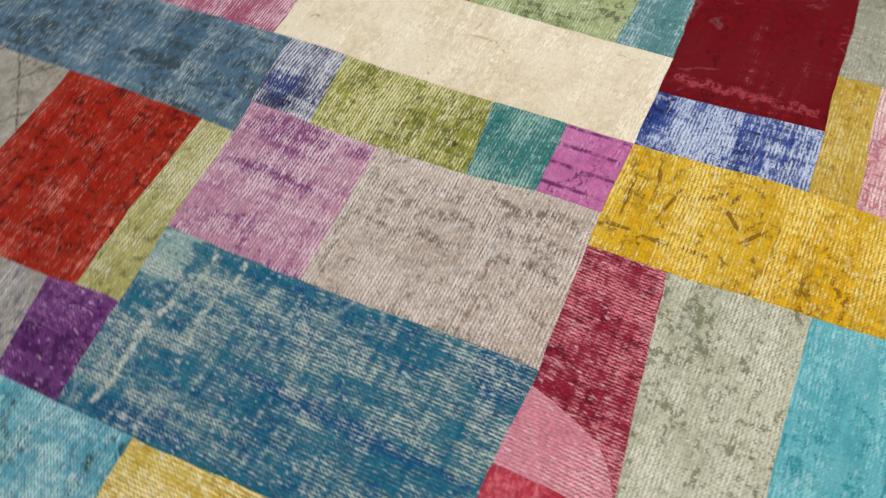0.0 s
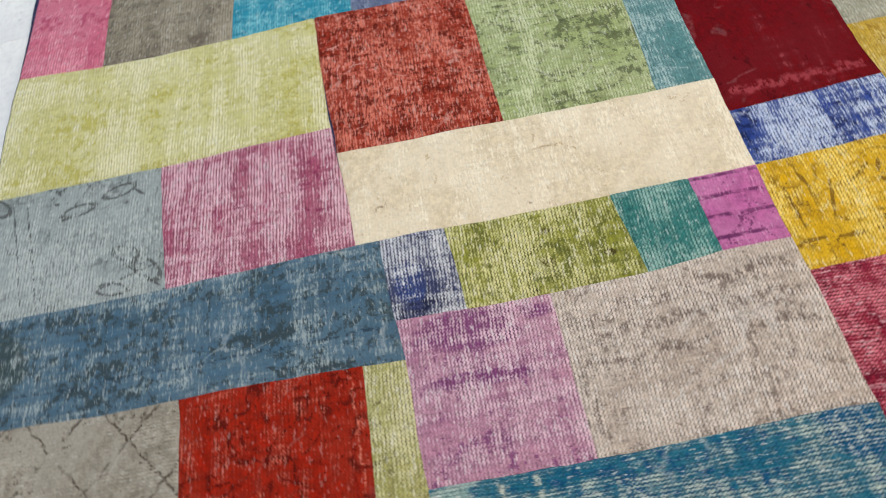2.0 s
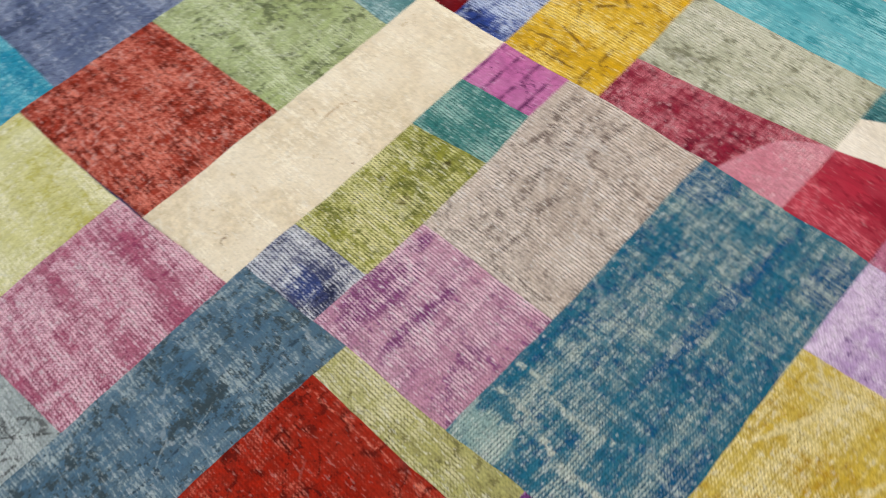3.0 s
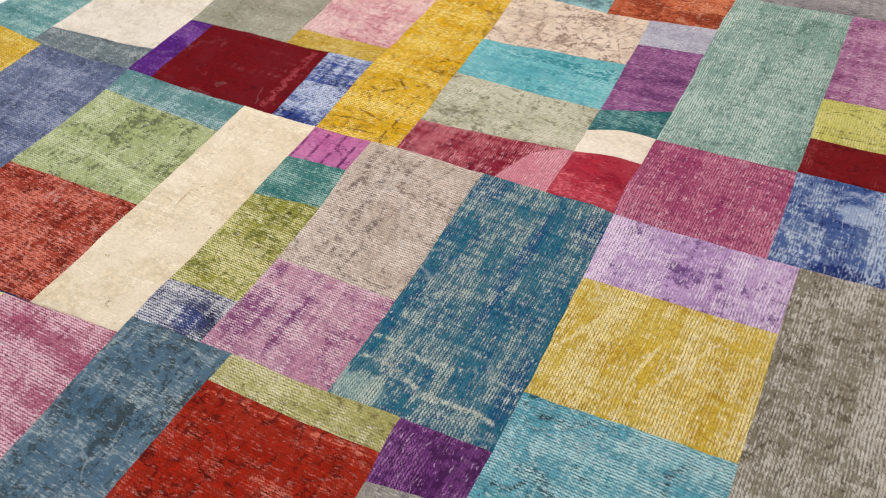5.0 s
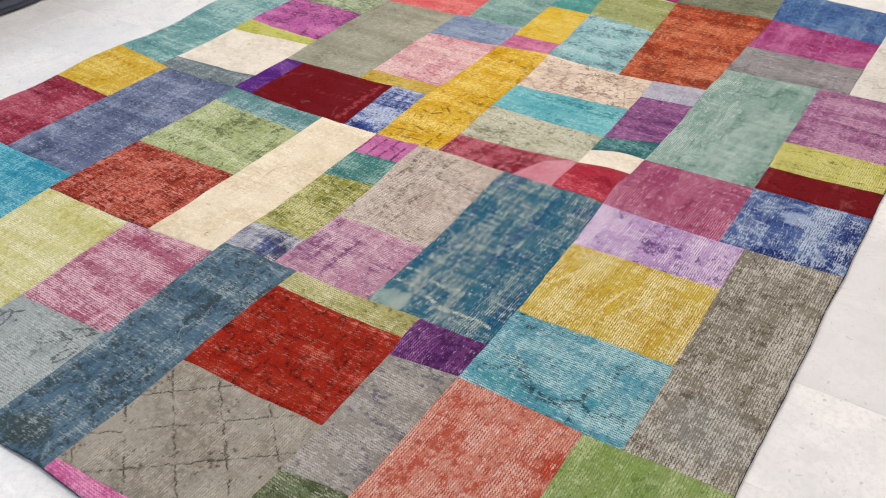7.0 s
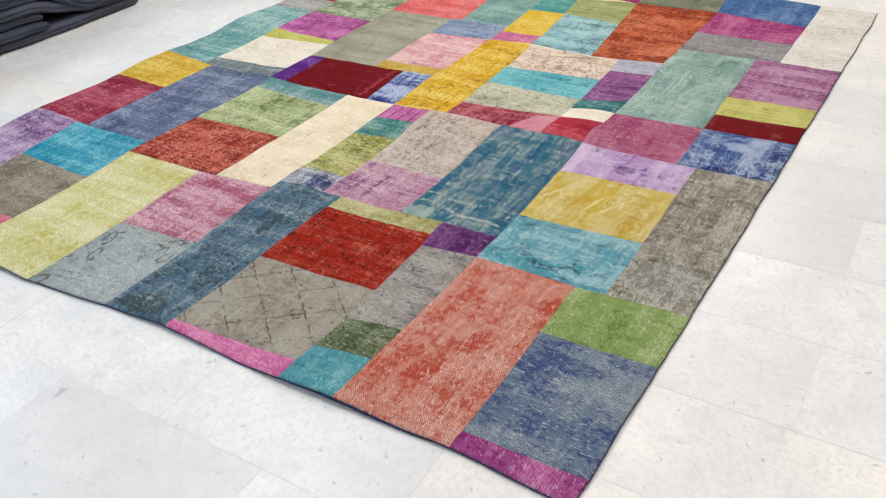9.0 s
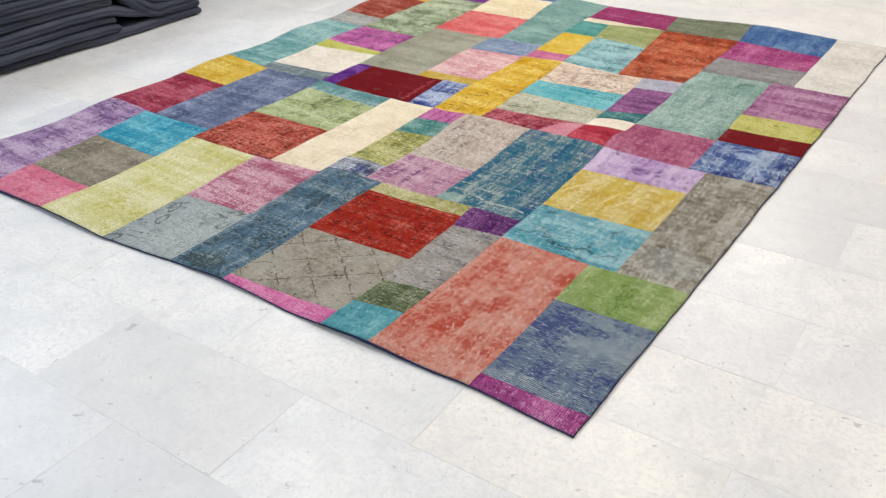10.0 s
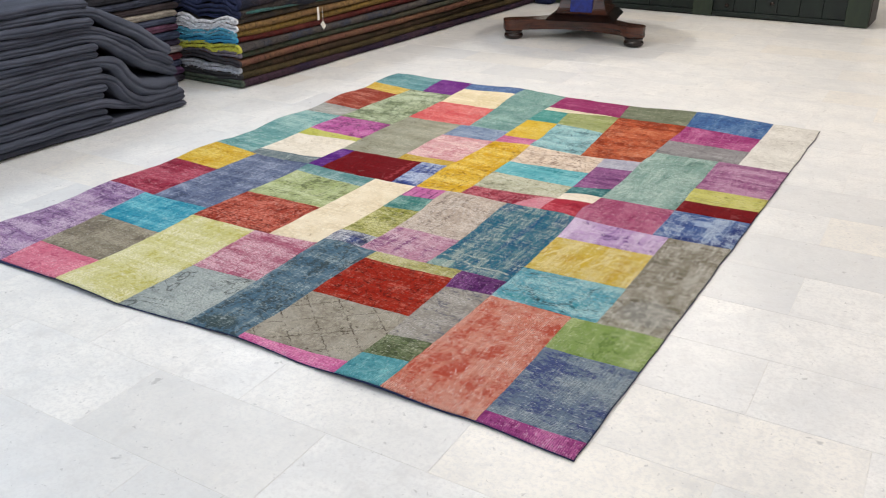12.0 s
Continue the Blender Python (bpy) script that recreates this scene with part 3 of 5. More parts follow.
SCROLL = weave("grey_green_scrolls", (153, 164, 164), (174, 182, 180), (70, 72, 72), wear=0.4, marks=0.08, ribs=0.45, motif="scroll", motifs=0.5, rings=((-1.540, 0.107, 0.027, 0.0107, 103), (-1.571, 0.184, 0.027, 0.0113, 105), (-1.418, 0.210, 0.024, 0.0121, 60), (-1.376, 0.251, 0.030, 0.0134, 42), (-1.345, 0.190, 0.026, 0.0103, 77), (-1.580, -0.056, 0.027, 0.0136, 54)), spots=((-1.456, 0.030, 0.142, 0.0035, 12, None), (-1.457, 0.003, 0.142, 0.0025, 12, None), (-1.523, 0.086, 0.016, 0.004, -74, None), (-1.366, 0.219, 0.064, 0.003, 108, None), (-1.364, 0.244, 0.058, 0.003, 49, None), (-1.558, 0.225, 0.020, 0.004, 48, None)))
PINKSTRIPE = weave("rose_striped", (172, 88, 114), (224, 180, 192), (134, 44, 82), wear=0.6, marks=0.3, rib="x", ribs=0.9, streak="x", blot=16, patchy=0.7)
LIME = weave("pale_lime", (206, 202, 140), (224, 219, 180), (182, 174, 88), wear=0.4, marks=0.3, rib="x", ribs=0.5, streak="y")
CORAL = weave("coral_pink", (212, 110, 136), (228, 150, 166), (176, 72, 104), wear=0.4, marks=0.25)
TAUPE = weave("taupe_brown", (142, 134, 116), (164, 156, 138), (104, 94, 84), wear=0.5, marks=0.42, streak="y", rib="x", ribs=0.7)
CYANL = weave("bright_cyan", (44, 146, 172), (116, 188, 202), (16, 118, 150), wear=0.48, marks=0.3, streak="y")
LAVCORNER = weave("dusty_lavender", (154, 120, 164), (198, 176, 200), (92, 64, 106), wear=0.5, marks=0.42)
CRIMSONL = weave("garnet", (150, 40, 66), (190, 96, 114), (100, 18, 38), wear=0.45, marks=0.3, streak="y")
MUSTARDL = weave("mustard_gold", (210, 170, 44), (228, 200, 106), (164, 122, 22), wear=0.4, marks=0.28)
TEALL = weave("soft_teal", (100, 156, 156), (166, 198, 194), (66, 118, 120), wear=0.5, marks=0.25)
LIMESTRIP6 = weave("lime_strip", (196, 196, 96), (208, 206, 130), (150, 148, 60), wear=0.3, marks=0.2)
MAGENTA6 = weave("orchid_magenta", (190, 90, 160), (210, 130, 180), (88, 40, 84), wear=0.3, marks=0.42, streak="y")
PALEGREY = weave("pale_stone", (166, 166, 160), (190, 188, 182), (120, 118, 116), wear=0.4, marks=0.3)
RED3 = weave("rust_red", (150, 55, 38), (188, 114, 98), (112, 34, 22), wear=0.4, marks=0.25)
MUST3 = weave("straw_yellow", (216, 180, 80), (226, 200, 120), (176, 140, 50), wear=0.3, marks=0.2)
TEALC = weave("grey_teal", (100, 150, 156), (140, 178, 180), (70, 120, 128), wear=0.4, marks=0.3)
LGREEN3 = weave("celadon_floral", (170, 184, 148), (194, 204, 176), (84, 98, 70), wear=0.35, marks=0.55, blot=16)
PURPLE3 = weave("violet", (116, 46, 136), (146, 88, 160), (82, 26, 102), wear=0.3, marks=0.3)
BLUE3 = weave("cornflower_blue", (80, 110, 160), (120, 146, 184), (54, 80, 130), wear=0.35, marks=0.3)
CREAM3 = weave("butter_cream", (228, 212, 176), (236, 224, 196), (196, 176, 130), wear=0.3, marks=0.12, ribs=0.15)
CORAL3 = weave("watermelon_red", (220, 100, 100), (230, 140, 136), (190, 66, 70), wear=0.35, marks=0.25)
TEAL4 = weave("verdigris", (116, 156, 150), (152, 184, 176), (84, 124, 120), wear=0.4, marks=0.3)
BLUEGREY5 = weave("powder_blue", (126, 146, 176), (164, 178, 198), (90, 108, 140), wear=0.4, marks=0.3)
TAUPE6 = weave("olive_taupe", (150, 150, 132), (172, 170, 152), (122, 120, 100), wear=0.35, marks=0.2, ribs=0.3)
PINK5 = weave("pink_with_rings", (206, 110, 152), (216, 136, 168), (120, 40, 88), wear=0.3, marks=0.08, curves=((-1.37, 2.1, -1.2, 2.11, 0.014, 0.13, 0.003, None), (-1.37, 2.13, -1.2, 2.14, 0.014, 0.13, 0.003, None), (-1.37, 2.16, -1.2, 2.17, 0.012, 0.13, 0.003, None)))
YELLOW5 = weave("sun_yellow", (222, 186, 60), (230, 204, 110), (186, 146, 34), wear=0.3, marks=0.2)
TEALSM5 = weave("jade", (66, 146, 140), (116, 178, 170), (44, 112, 110), wear=0.3, marks=0.2)
OLIVE5 = weave("moss_olive", (150, 160, 100), (174, 180, 130), (116, 124, 70), wear=0.35, marks=0.25)
PALEBLUE5 = weave("ice_blue", (140, 190, 196), (172, 208, 210), (74, 104, 112), wear=0.4, marks=0.38, blot=16)
ORANGE = weave("burnt_orange_mottled", (186, 80, 44), (208, 124, 88), (116, 40, 20), wear=0.42, marks=0.5, blot=18)
MAGENTA4 = weave("berry", (150, 44, 100), (176, 84, 128), (112, 24, 72), wear=0.3, marks=0.3, streak="y")
OLIVEEDGE = weave("dark_olive_grey", (110, 118, 96), (140, 146, 124), (82, 88, 68), wear=0.35, marks=0.25)
BLUETR = weave("steel_blue", (66, 106, 160), (116, 148, 186), (40, 72, 124), wear=0.4, marks=0.35, rib="y")
MAGENTA7 = weave("fuchsia_worn", (160, 56, 120), (192, 110, 154), (124, 34, 90), wear=0.4, marks=0.35, rib="y")
GREYBAND = weave("ash_grey_band", (142, 140, 142), (164, 162, 164), (104, 100, 106), wear=0.35, marks=0.3, streak="x")
WHITECORNER = weave("bone_white", (216, 213, 206), (226, 223, 216), (170, 164, 158), wear=0.35, marks=0.16, ribs=0.3)
MAUVE = weave("mauve", (156, 96, 140), (192, 148, 176), (104, 50, 92), wear=0.48, marks=0.32, blot=20)
YSTRIPE = weave("chartreuse_striped", (198, 194, 98), (208, 204, 130), (84, 82, 34), marks=0.1, rib="y", wear=0.4, curves=((-0.29, 1.8, 0.0, 1.825, 0, 1, 0.003, None), (-0.29, 1.825, 0.0, 1.85, 0, 1, 0.0022, None), (-0.285, 1.875, -0.01, 1.895, 0.02, 0.19, 0.003, None), (-0.25, 1.905, -0.02, 1.9, 0.022, 0.24, 0.0022, None)))
DKRED2 = weave("oxblood", (120, 10, 18), (166, 78, 82), (80, 6, 14), marks=0.2, rib="y", wear=-0.2)
CREAMSLIVER = weave("cream_sliver", (226, 216, 188), (234, 226, 204), (200, 184, 150), wear=0.3, marks=0.1)


# ---- mesh helpers ----
def mesh_of(name, verts, faces, material, smooth=True):
    me = bpy.data.meshes.new(name)
    me.from_pydata(verts, [], faces)
    me.materials.append(material)
    if smooth:
        me.polygons.foreach_set("use_smooth", [True] * len(me.polygons))
    me.update()
    return me


def under(name, me, parent, label=""):
    ob = new(name, me)
    ob.parent = parent
    return tagged(ob, label)


def part(name, bm, material, parent, label="", smooth=False):
    me = bpy.data.meshes.new(name)
    bmesh.ops.recalc_face_normals(bm, faces=bm.faces)
    bm.to_mesh(me)
    bm.free()
    me.materials.append(material)
    if smooth:
        me.polygons.foreach_set("use_smooth", [True] * len(me.polygons))
    return under(name, me, parent, label)


def thing(name, label, category, group="", kind="", at=(0, 0, 0)):
    ob = new(name)
    ob.location = at
    ob.empty_display_size = 0.1
    return tagged(ob, label, category, group, kind)


def box(x0, x1, y0, y1, z0, z1, bevel=0.0, segments=2):
    bm = bmesh.new()
    bmesh.ops.create_cube(bm, size=1.0)
    for v in bm.verts:
        v.co = Vector((x0 + (v.co.x + 0.5) * (x1 - x0), y0 + (v.co.y + 0.5) * (y1 - y0), z0 + (v.co.z + 0.5) * (z1 - z0)))
    if bevel:
        bmesh.ops.bevel(bm, geom=bm.edges[:], offset=bevel, segments=segments, affect="EDGES", profile=0.6)
    return bm


def lathe(profile, steps=28, centre=(0, 0)):
    """A turned solid from (radius, height) pairs."""
    bm = bmesh.new()
    rings = []
    for r, z in profile:
        rings.append([bm.verts.new((centre[0] + r * math.cos(2 * math.pi * k / steps), centre[1] + r * math.sin(2 * math.pi * k / steps), z)) for k in range(steps)])
    for a, b in zip(rings, rings[1:]):
        for k in range(steps):
            bm.faces.new((a[k], a[(k + 1) % steps], b[(k + 1) % steps], b[k]))
    bm.faces.new(rings[0][::-1])
    bm.faces.new(rings[-1])
    return bm


def wave(x, y, z=0.0):
    return noise.noise(Vector((x, y, z)))


# ---- the setting ----
def slab(name, label, x0, x1, y0, y1, z0, z1, material):
    bm = box(x0, x1, y0, y1, z0, z1)
    ob = part(name, bm, material, None, label)
    return tagged(ob, kind="structure")


floor = slab("floor", "white marble tile floor with thin grey joints", ROOM_X0, ROOM_X1, ROOM_Y0, ROOM_Y1, -0.12, -0.0007, GROUT)
slab("wall_north", "plain white plastered shop wall", ROOM_X0 - 0.2, ROOM_X1 + 0.2, ROOM_Y1, ROOM_Y1 + 0.2, -0.12, ROOM_H, PLASTER)
slab("wall_south", "plain white plastered shop wall", ROOM_X0 - 0.2, ROOM_X1 + 0.2, ROOM_Y0 - 0.2, ROOM_Y0, -0.12, ROOM_H, PLASTER)
slab("wall_west", "plain white plastered shop wall", ROOM_X0 - 0.2, ROOM_X0, ROOM_Y0, ROOM_Y1, -0.12, ROOM_H, PLASTER)
slab("wall_east", "plain white plastered shop wall", ROOM_X1, ROOM_X1 + 0.2, ROOM_Y0, ROOM_Y1, -0.12, ROOM_H, PLASTER)
slab("ceiling", "plain white painted shop ceiling", ROOM_X0 - 0.2, ROOM_X1 + 0.2, ROOM_Y0 - 0.2, ROOM_Y1 + 0.2, ROOM_H, ROOM_H + 0.15, CEILING)


def panel_frame():
    bm = bmesh.new()
    for x0, x1, y0, y1 in ((-0.33, 0.33, 0.302, 0.33), (-0.33, 0.33, -0.33, -0.302), (-0.33, -0.302, -0.302, 0.302), (0.302, 0.33, -0.302, 0.302)):
        bmesh.ops.create_cube(bm, size=1.0, matrix=Matrix.LocRotScale(((x0 + x1) / 2, (y0 + y1) / 2, -0.035), None, (x1 - x0, y1 - y0, 0.07)))
    return bm


first = None
# frames for the added fill panels
for px, py in PANELS:
    if first is None:
        first = thing("ceiling_light", "unseen square white ceiling panel added for soft fill light", "ceiling light", "ceiling light panels", at=(px, py, ROOM_H))
        part("frame", panel_frame(), LAMP_WHITE, first)
    else:
        copy_thing(first, pose(px, py, ROOM_H))
first = None
for sx, sy in SPOTS:
    if first is None:
        first = thing("ceiling_spotlight", "round white recessed ceiling spotlight", "spotlight", "ceiling spotlights", at=(sx, sy, ROOM_H))
        ring = bmesh.new()
        lower = [[ring.verts.new((r * math.cos(k * math.pi / 14), r * math.sin(k * math.pi / 14), z)) for k in range(28)] for r, z in ((0.115, 0.0), (0.115, -0.05), (0.09, -0.05), (0.09, 0.0))]
        for a, b in zip(lower, lower[1:]):
            for k in range(28):
                ring.faces.new((a[k], a[(k + 1) % 28], b[(k + 1) % 28], b[k]))
        part("trim_ring", ring, LAMP_WHITE, first)
    else:
        copy_thing(first, pose(sx, sy, ROOM_H))

# ---- the rug ----
PILE = 0.008
LEFT_X = ((-0.085, -2.549), (0.669, -2.575), (1.329, -2.582), (2.031, -2.592), (2.62, -2.62), (3.0, -2.625))
NEAR_Y = ((-2.549, -0.085), (-1.932, -0.068), (-1.601, -0.067), (-1.317, -0.031), (-1.117, -0.02), (-0.727, -0.022), (-0.273, 0.0), (0.003, -0.009))
FAR_Y = ((-2.625, 3.0), (0.003, 3.082))


def along_line(pairs, v):
    return float(np.interp(v, [p[0] for p in pairs], [p[1] for p in pairs]))


def swell(x, y, cx, cy, rx, ry, height, turn=0.0):
    c, s = math.cos(turn), math.sin(turn)
    u, v = (c * (x - cx) + s * (y - cy)) / rx, (c * (y - cy) - s * (x - cx)) / ry
    return height * math.exp(-u * u - v * v)


def rug_height(x, y):
    """How far the rug's pile stands over the floor: it lies flat but for soft waves left from its folds."""
    z = PILE
    z += swell(x, y, -1.72, 3.05, 0.20, 0.35, 0.016) + swell(x, y, -0.60, 3.06, 0.26, 0.30, 0.014)
    z += swell(x, y, -2.15, 2.98, 0.14, 0.25, 0.007)
    z += swell(x, y, -1.08, 1.26, 0.22, 0.14, 0.018) + swell(x, y, -0.66, 1.40, 0.17, 0.10, 0.026, 0.25)
    z += swell(x, y, -1.90, 0.60, 0.25, 0.16, 0.010)
    z += swell(x, y, -1.30, 1.56, 0.14, 0.12, 0.010)
    z += swell(x, y, -0.64, -0.03, 0.15, 0.14, 0.011) + swell(x, y, -1.10, -0.03, 0.16, 0.12, 0.007)
    z += swell(x, y, -1.86, -0.07, 0.20, 0.12, 0.009) + swell(x, y, -0.25, 0.0, 0.12, 0.08, 0.002)
    # the left edge and the middle keep shallow ripples across the old folds
    z += 0.007 * math.exp(-((x + 2.58) / 0.22) ** 2) * (1 + math.sin(y * 11.0 + 0.6))
    z += 0.0042 * (1 + math.sin(6.2 * (y + 0.35 * x) + 0.8)) * math.exp(-((x + 1.2) / 0.9) ** 2)
    z += swell(x, y, -0.75, 0.66, 0.18, 0.07, 0.010, 0.1) + swell(x, y, -1.25, 0.66, 0.10, 0.16, 0.011, 0.3)
    z += swell(x, y, -1.95, 1.33, 0.10, 0.16, 0.010) + swell(x, y, -0.63, 2.10, 0.16, 0.10, 0.010)
    z += swell(x, y, -1.19, 2.10, 0.12, 0.09, 0.010)
    z += 0.0022 * (wave(x * 2.3, y * 2.3, 4.0) + 0.4) + 0.0022 * wave(x * 9, y * 9, 1.0)
    return z


def drawn(x, y):
    """The seams are hand-sewn: they wander by a few millimetres."""
    return x + 0.0045 * wave(x * 6, y * 6, 7.0) + 0.0022 * wave(x * 24, y * 24, 2.0), y + 0.0045 * wave(x * 6, y * 6, 17.0) + 0.0022 * wave(x * 24, y * 24, 12.0)


rug = thing("patchwork_rug", "overdyed patchwork rug of worn coloured wool pieces on marble", "rug")


def backing_mesh():
    nx, ny, verts, faces = 100, 118, [], []
    for low in (False, True):
        for j in range(ny + 1):
            t = j / ny
            for i in range(nx + 1):
                s = i / nx
                y0, y1 = along_line(NEAR_Y, -2.549 + 2.552 * s), along_line(FAR_Y, -2.625 + 2.628 * s)
                y = y0 - 0.0045 + (y1 - y0 + 0.009) * t
                x0 = along_line(LEFT_X, y)
                x = x0 - 0.0045 + (0.012 - x0) * s
                x -= 0.0006 * ((s > 0.999) - (s < 0.001))
                y -= 0.0006 * ((t > 0.999) - (t < 0.001))
                x, y = drawn(x, y)
                z = rug_height(x, y)
                verts.append((x, y, max(z - 0.0072, 0.0006) if low else z - 0.0034))
    step = (nx + 1) * (ny + 1)
    at = lambda i, j: j * (nx + 1) + i
    for j in range(ny):
        for i in range(nx):
            q = (at(i, j), at(i + 1, j), at(i + 1, j + 1), at(i, j + 1))
            faces.append(q)
            faces.append(tuple(v + step for v in q[::-1]))
    rim = [at(i, 0) for i in range(nx)] + [at(nx, j) for j in range(ny)] + [at(i, ny) for i in range(nx, 0, -1)] + [at(0, j) for j in range(ny, 0, -1)]
    for a, b in zip(rim, rim[1:] + rim[:1]):
        faces.append((b, a, a + step, b + step))
    return mesh_of("backing", verts, faces, BACKING)


under("backing", backing_mesh(), rug, "dark navy cotton backing and edge binding")


def steps_of(length):
    n = max(3, math.ceil((length - 0.012) / 0.022))
    e = 0.006 / length
    return [0.0, e * 0.45] + [e + (1 - 2 * e) * k / n for k in range(n + 1)] + [1 - e * 0.45, 1.0]


def patch(material, ax, ay, bx, by, cx, cy, dx, dy, bows=((0, 0), (0, 0), (0, 0), (0, 0))):
    """One sewn piece of the rug between its four corners, with edges rolled down into the seams. bows: how far the middle of each side is pulled."""
    ring_of = [Vector((ax, ay)), Vector((bx, by)), Vector((cx, cy)), Vector((dx, dy))]
    grown = [p + ((p - ring_of[k - 1]).normalized() + (p - ring_of[(k + 1) % 4]).normalized()) * 0.0025 for k, p in enumerate(ring_of)]
    (ax, ay), (bx, by), (cx, cy), (dx, dy) = grown
    us = steps_of(math.hypot(bx - ax, by - ay))
    vs = steps_of(math.hypot(dx - ax, dy - ay))
    verts, faces = [], []
    nu, nv = len(us), len(vs)
    nap = 0.0008 * random.random()
    for j, v in enumerate(vs):
        for i, u in enumerate(us):
            x = (1 - v) * ((1 - u) * ax + u * bx) + v * ((1 - u) * dx + u * cx)
            y = (1 - v) * ((1 - u) * ay + u * by) + v * ((1 - u) * dy + u * cy)
            for (px, py), pull in zip(bows, ((1 - v) * math.sin(math.pi * u), u * math.sin(math.pi * v), v * math.sin(math.pi * u), (1 - u) * math.sin(math.pi * v))):
                x, y = x + px * pull, y + py * pull
            x, y = drawn(x, y)
            ring = min(i, j, nu - 1 - i, nv - 1 - j)
            verts.append((x, y, rug_height(x, y) + nap - (0.0032, 0.0014, 0.0)[min(ring, 2)]))
    for j in range(nv - 1):
        for i in range(nu - 1):
            a = j * nu + i
            faces.append((a, a + 1, a + nu + 1, a + nu))
    rim = [i for i in range(nu - 1)] + [nu - 1 + nu * j for j in range(nv - 1)] + [nu * (nv - 1) + i for i in range(nu - 1, 0, -1)] + [nu * j for j in range(nv - 1, 0, -1)]
    base = len(verts)
    for k in rim:
        x, y, z = verts[k]
        verts.append((x, y, z - 0.0035))
    for k in range(len(rim)):
        m = (k + 1) % len(rim)
        faces.append((rim[m], rim[k], base + k, base + m))
    under("patch", mesh_of("patch", verts, faces, material), rug, material.name.replace("_", " ") + " patch")


patch(DARKRED, -1.881, 1.313, -1.488, 1.321, -1.504, 1.6, -1.901, 1.589)
patch(BLUESM, -1.488, 1.321, -1.355, 1.322, -1.364, 1.602, -1.504, 1.6)
patch(CREAM, -1.555, 0.61, -1.334, 0.628, -1.355, 1.322, -1.576, 1.32)
patch(RED2, -1.951, 0.58, -1.555, 0.61, -1.566, 0.921, -1.955, 0.901)
patch(GREEN, -1.955, 0.901, -1.566, 0.921, -1.573, 1.213, -1.956, 1.218)
patch(TEALSTRIP, -1.956, 1.218, -1.573, 1.213, -1.576, 1.32, -1.963, 1.312)
patch(PURPLESTRIP, -1.963, 1.312, -1.881, 1.313, -1.901, 1.589, -1.979, 1.586)
patch(WHITE, -2.336, 1.389, -1.97, 1.42, -1.986, 1.712, -2.34, 1.673)
patch(BLUEGREYSTRIP, -2.335, 1.309, -1.963, 1.312, -1.97, 1.42, -2.336, 1.389)
patch(SLATE, -2.288, 0.659, -1.946, 0.662, -1.957, 1.312, -2.293, 1.303)
patch(OLIVE, -1.34, 0.779, -1.173, 0.796, -1.183, 1.091, -1.35, 1.069)
patch(NAVYWHITE, -1.334, 0.668, -1.174, 0.681, -1.173, 0.796, -1.34, 0.779)
patch(TEALSM, -1.35, 1.069, -1.183, 1.091, -1.189, 1.214, -1.355, 1.206)
patch(PINKSM, -1.355, 1.206, -1.189, 1.214, -1.194, 1.323, -1.355, 1.322)
patch(GREY, -1.178, 0.934, -0.897, 0.943, -0.902, 1.334, -1.194, 1.323)
patch(PINKLILAC, -1.174, 0.681, -0.892, 0.699, -0.897, 0.943, -1.178, 0.934)
patch(LIMESTRIP, -1.104, 0.619, -0.738, 0.635, -0.745, 0.713, -1.104, 0.685)
patch(TEALBIG, -0.892, 0.699, -0.579, 0.73, -0.6, 1.336, -0.902, 1.334)
patch(DBLUE, -1.317, -0.031, -1.104, -0.02, -1.104, 0.685, -1.334, 0.668)
patch(RED, -1.104, 0.326, -0.720, 0.350, -0.738, 0.635, -1.104, 0.619)
patch(PURPLESM, -0.736, 0.582, -0.575, 0.613, -0.579, 0.73, -0.745, 0.713)
patch(GREYNUB, -0.724, 0.228, -0.575, 0.256, -0.575, 0.613, -0.736, 0.582)
patch(YELLOW, -1.355, 1.322, -1.125, 1.32, -1.178, 2.083, -1.379, 2.075)
patch(YNARROW, -1.642, 1.597, -1.364, 1.602, -1.366, 1.678, -1.645, 1.671)
patch(PINK6, -1.645, 1.671, -1.366, 1.678, -1.379, 2.075, -1.663, 2.033)
patch(CRIMSON, -1.125, 1.32, -0.876, 1.334, -0.765, 1.493, -1.134, 1.449, ((0, 0), (-0.020, 0.030), (0, 0), (0, 0)))
patch(ROSE, -0.753, 1.326, -0.6, 1.336, -0.604, 1.514, -0.756, 1.494, ((0, 0), (0, 0), (0, 0.010), (0, 0)))
patch(SAGE, -1.134, 1.449, -0.756, 1.494, -0.761, 1.672, -1.148, 1.659)
patch(CYAN, -1.148, 1.659, -0.761, 1.672, -0.774, 1.877, -1.16, 1.832)
patch(FLORAL, -1.16, 1.832, -0.774, 1.877, -0.786, 2.093, -1.178, 2.083)
patch(LAVGREY, -0.779, 1.974, -0.608, 1.997, -0.608, 2.105, -0.786, 2.093)
patch(PURPLE2, -0.761, 1.672, -0.607, 1.742, -0.608, 1.997, -0.779, 1.974)
patch(TEAL2, -0.758, 1.586, -0.606, 1.624, -0.607, 1.742, -0.761, 1.672, ((0, 0.014), (0, 0), (0, 0), (0, 0)))
patch(WHITE2, -0.756, 1.494, -0.604, 1.514, -0.606, 1.624, -0.758, 1.586, ((0, 0.010), (0, 0), (0, 0.014), (0, 0)))
patch(PLUM, -0.6, 1.336, -0.284, 1.359, -0.294, 1.646, -0.606, 1.624)
patch(LAV, -0.591, 1.157, -0.219, 1.181, -0.223, 1.366, -0.6, 1.336)
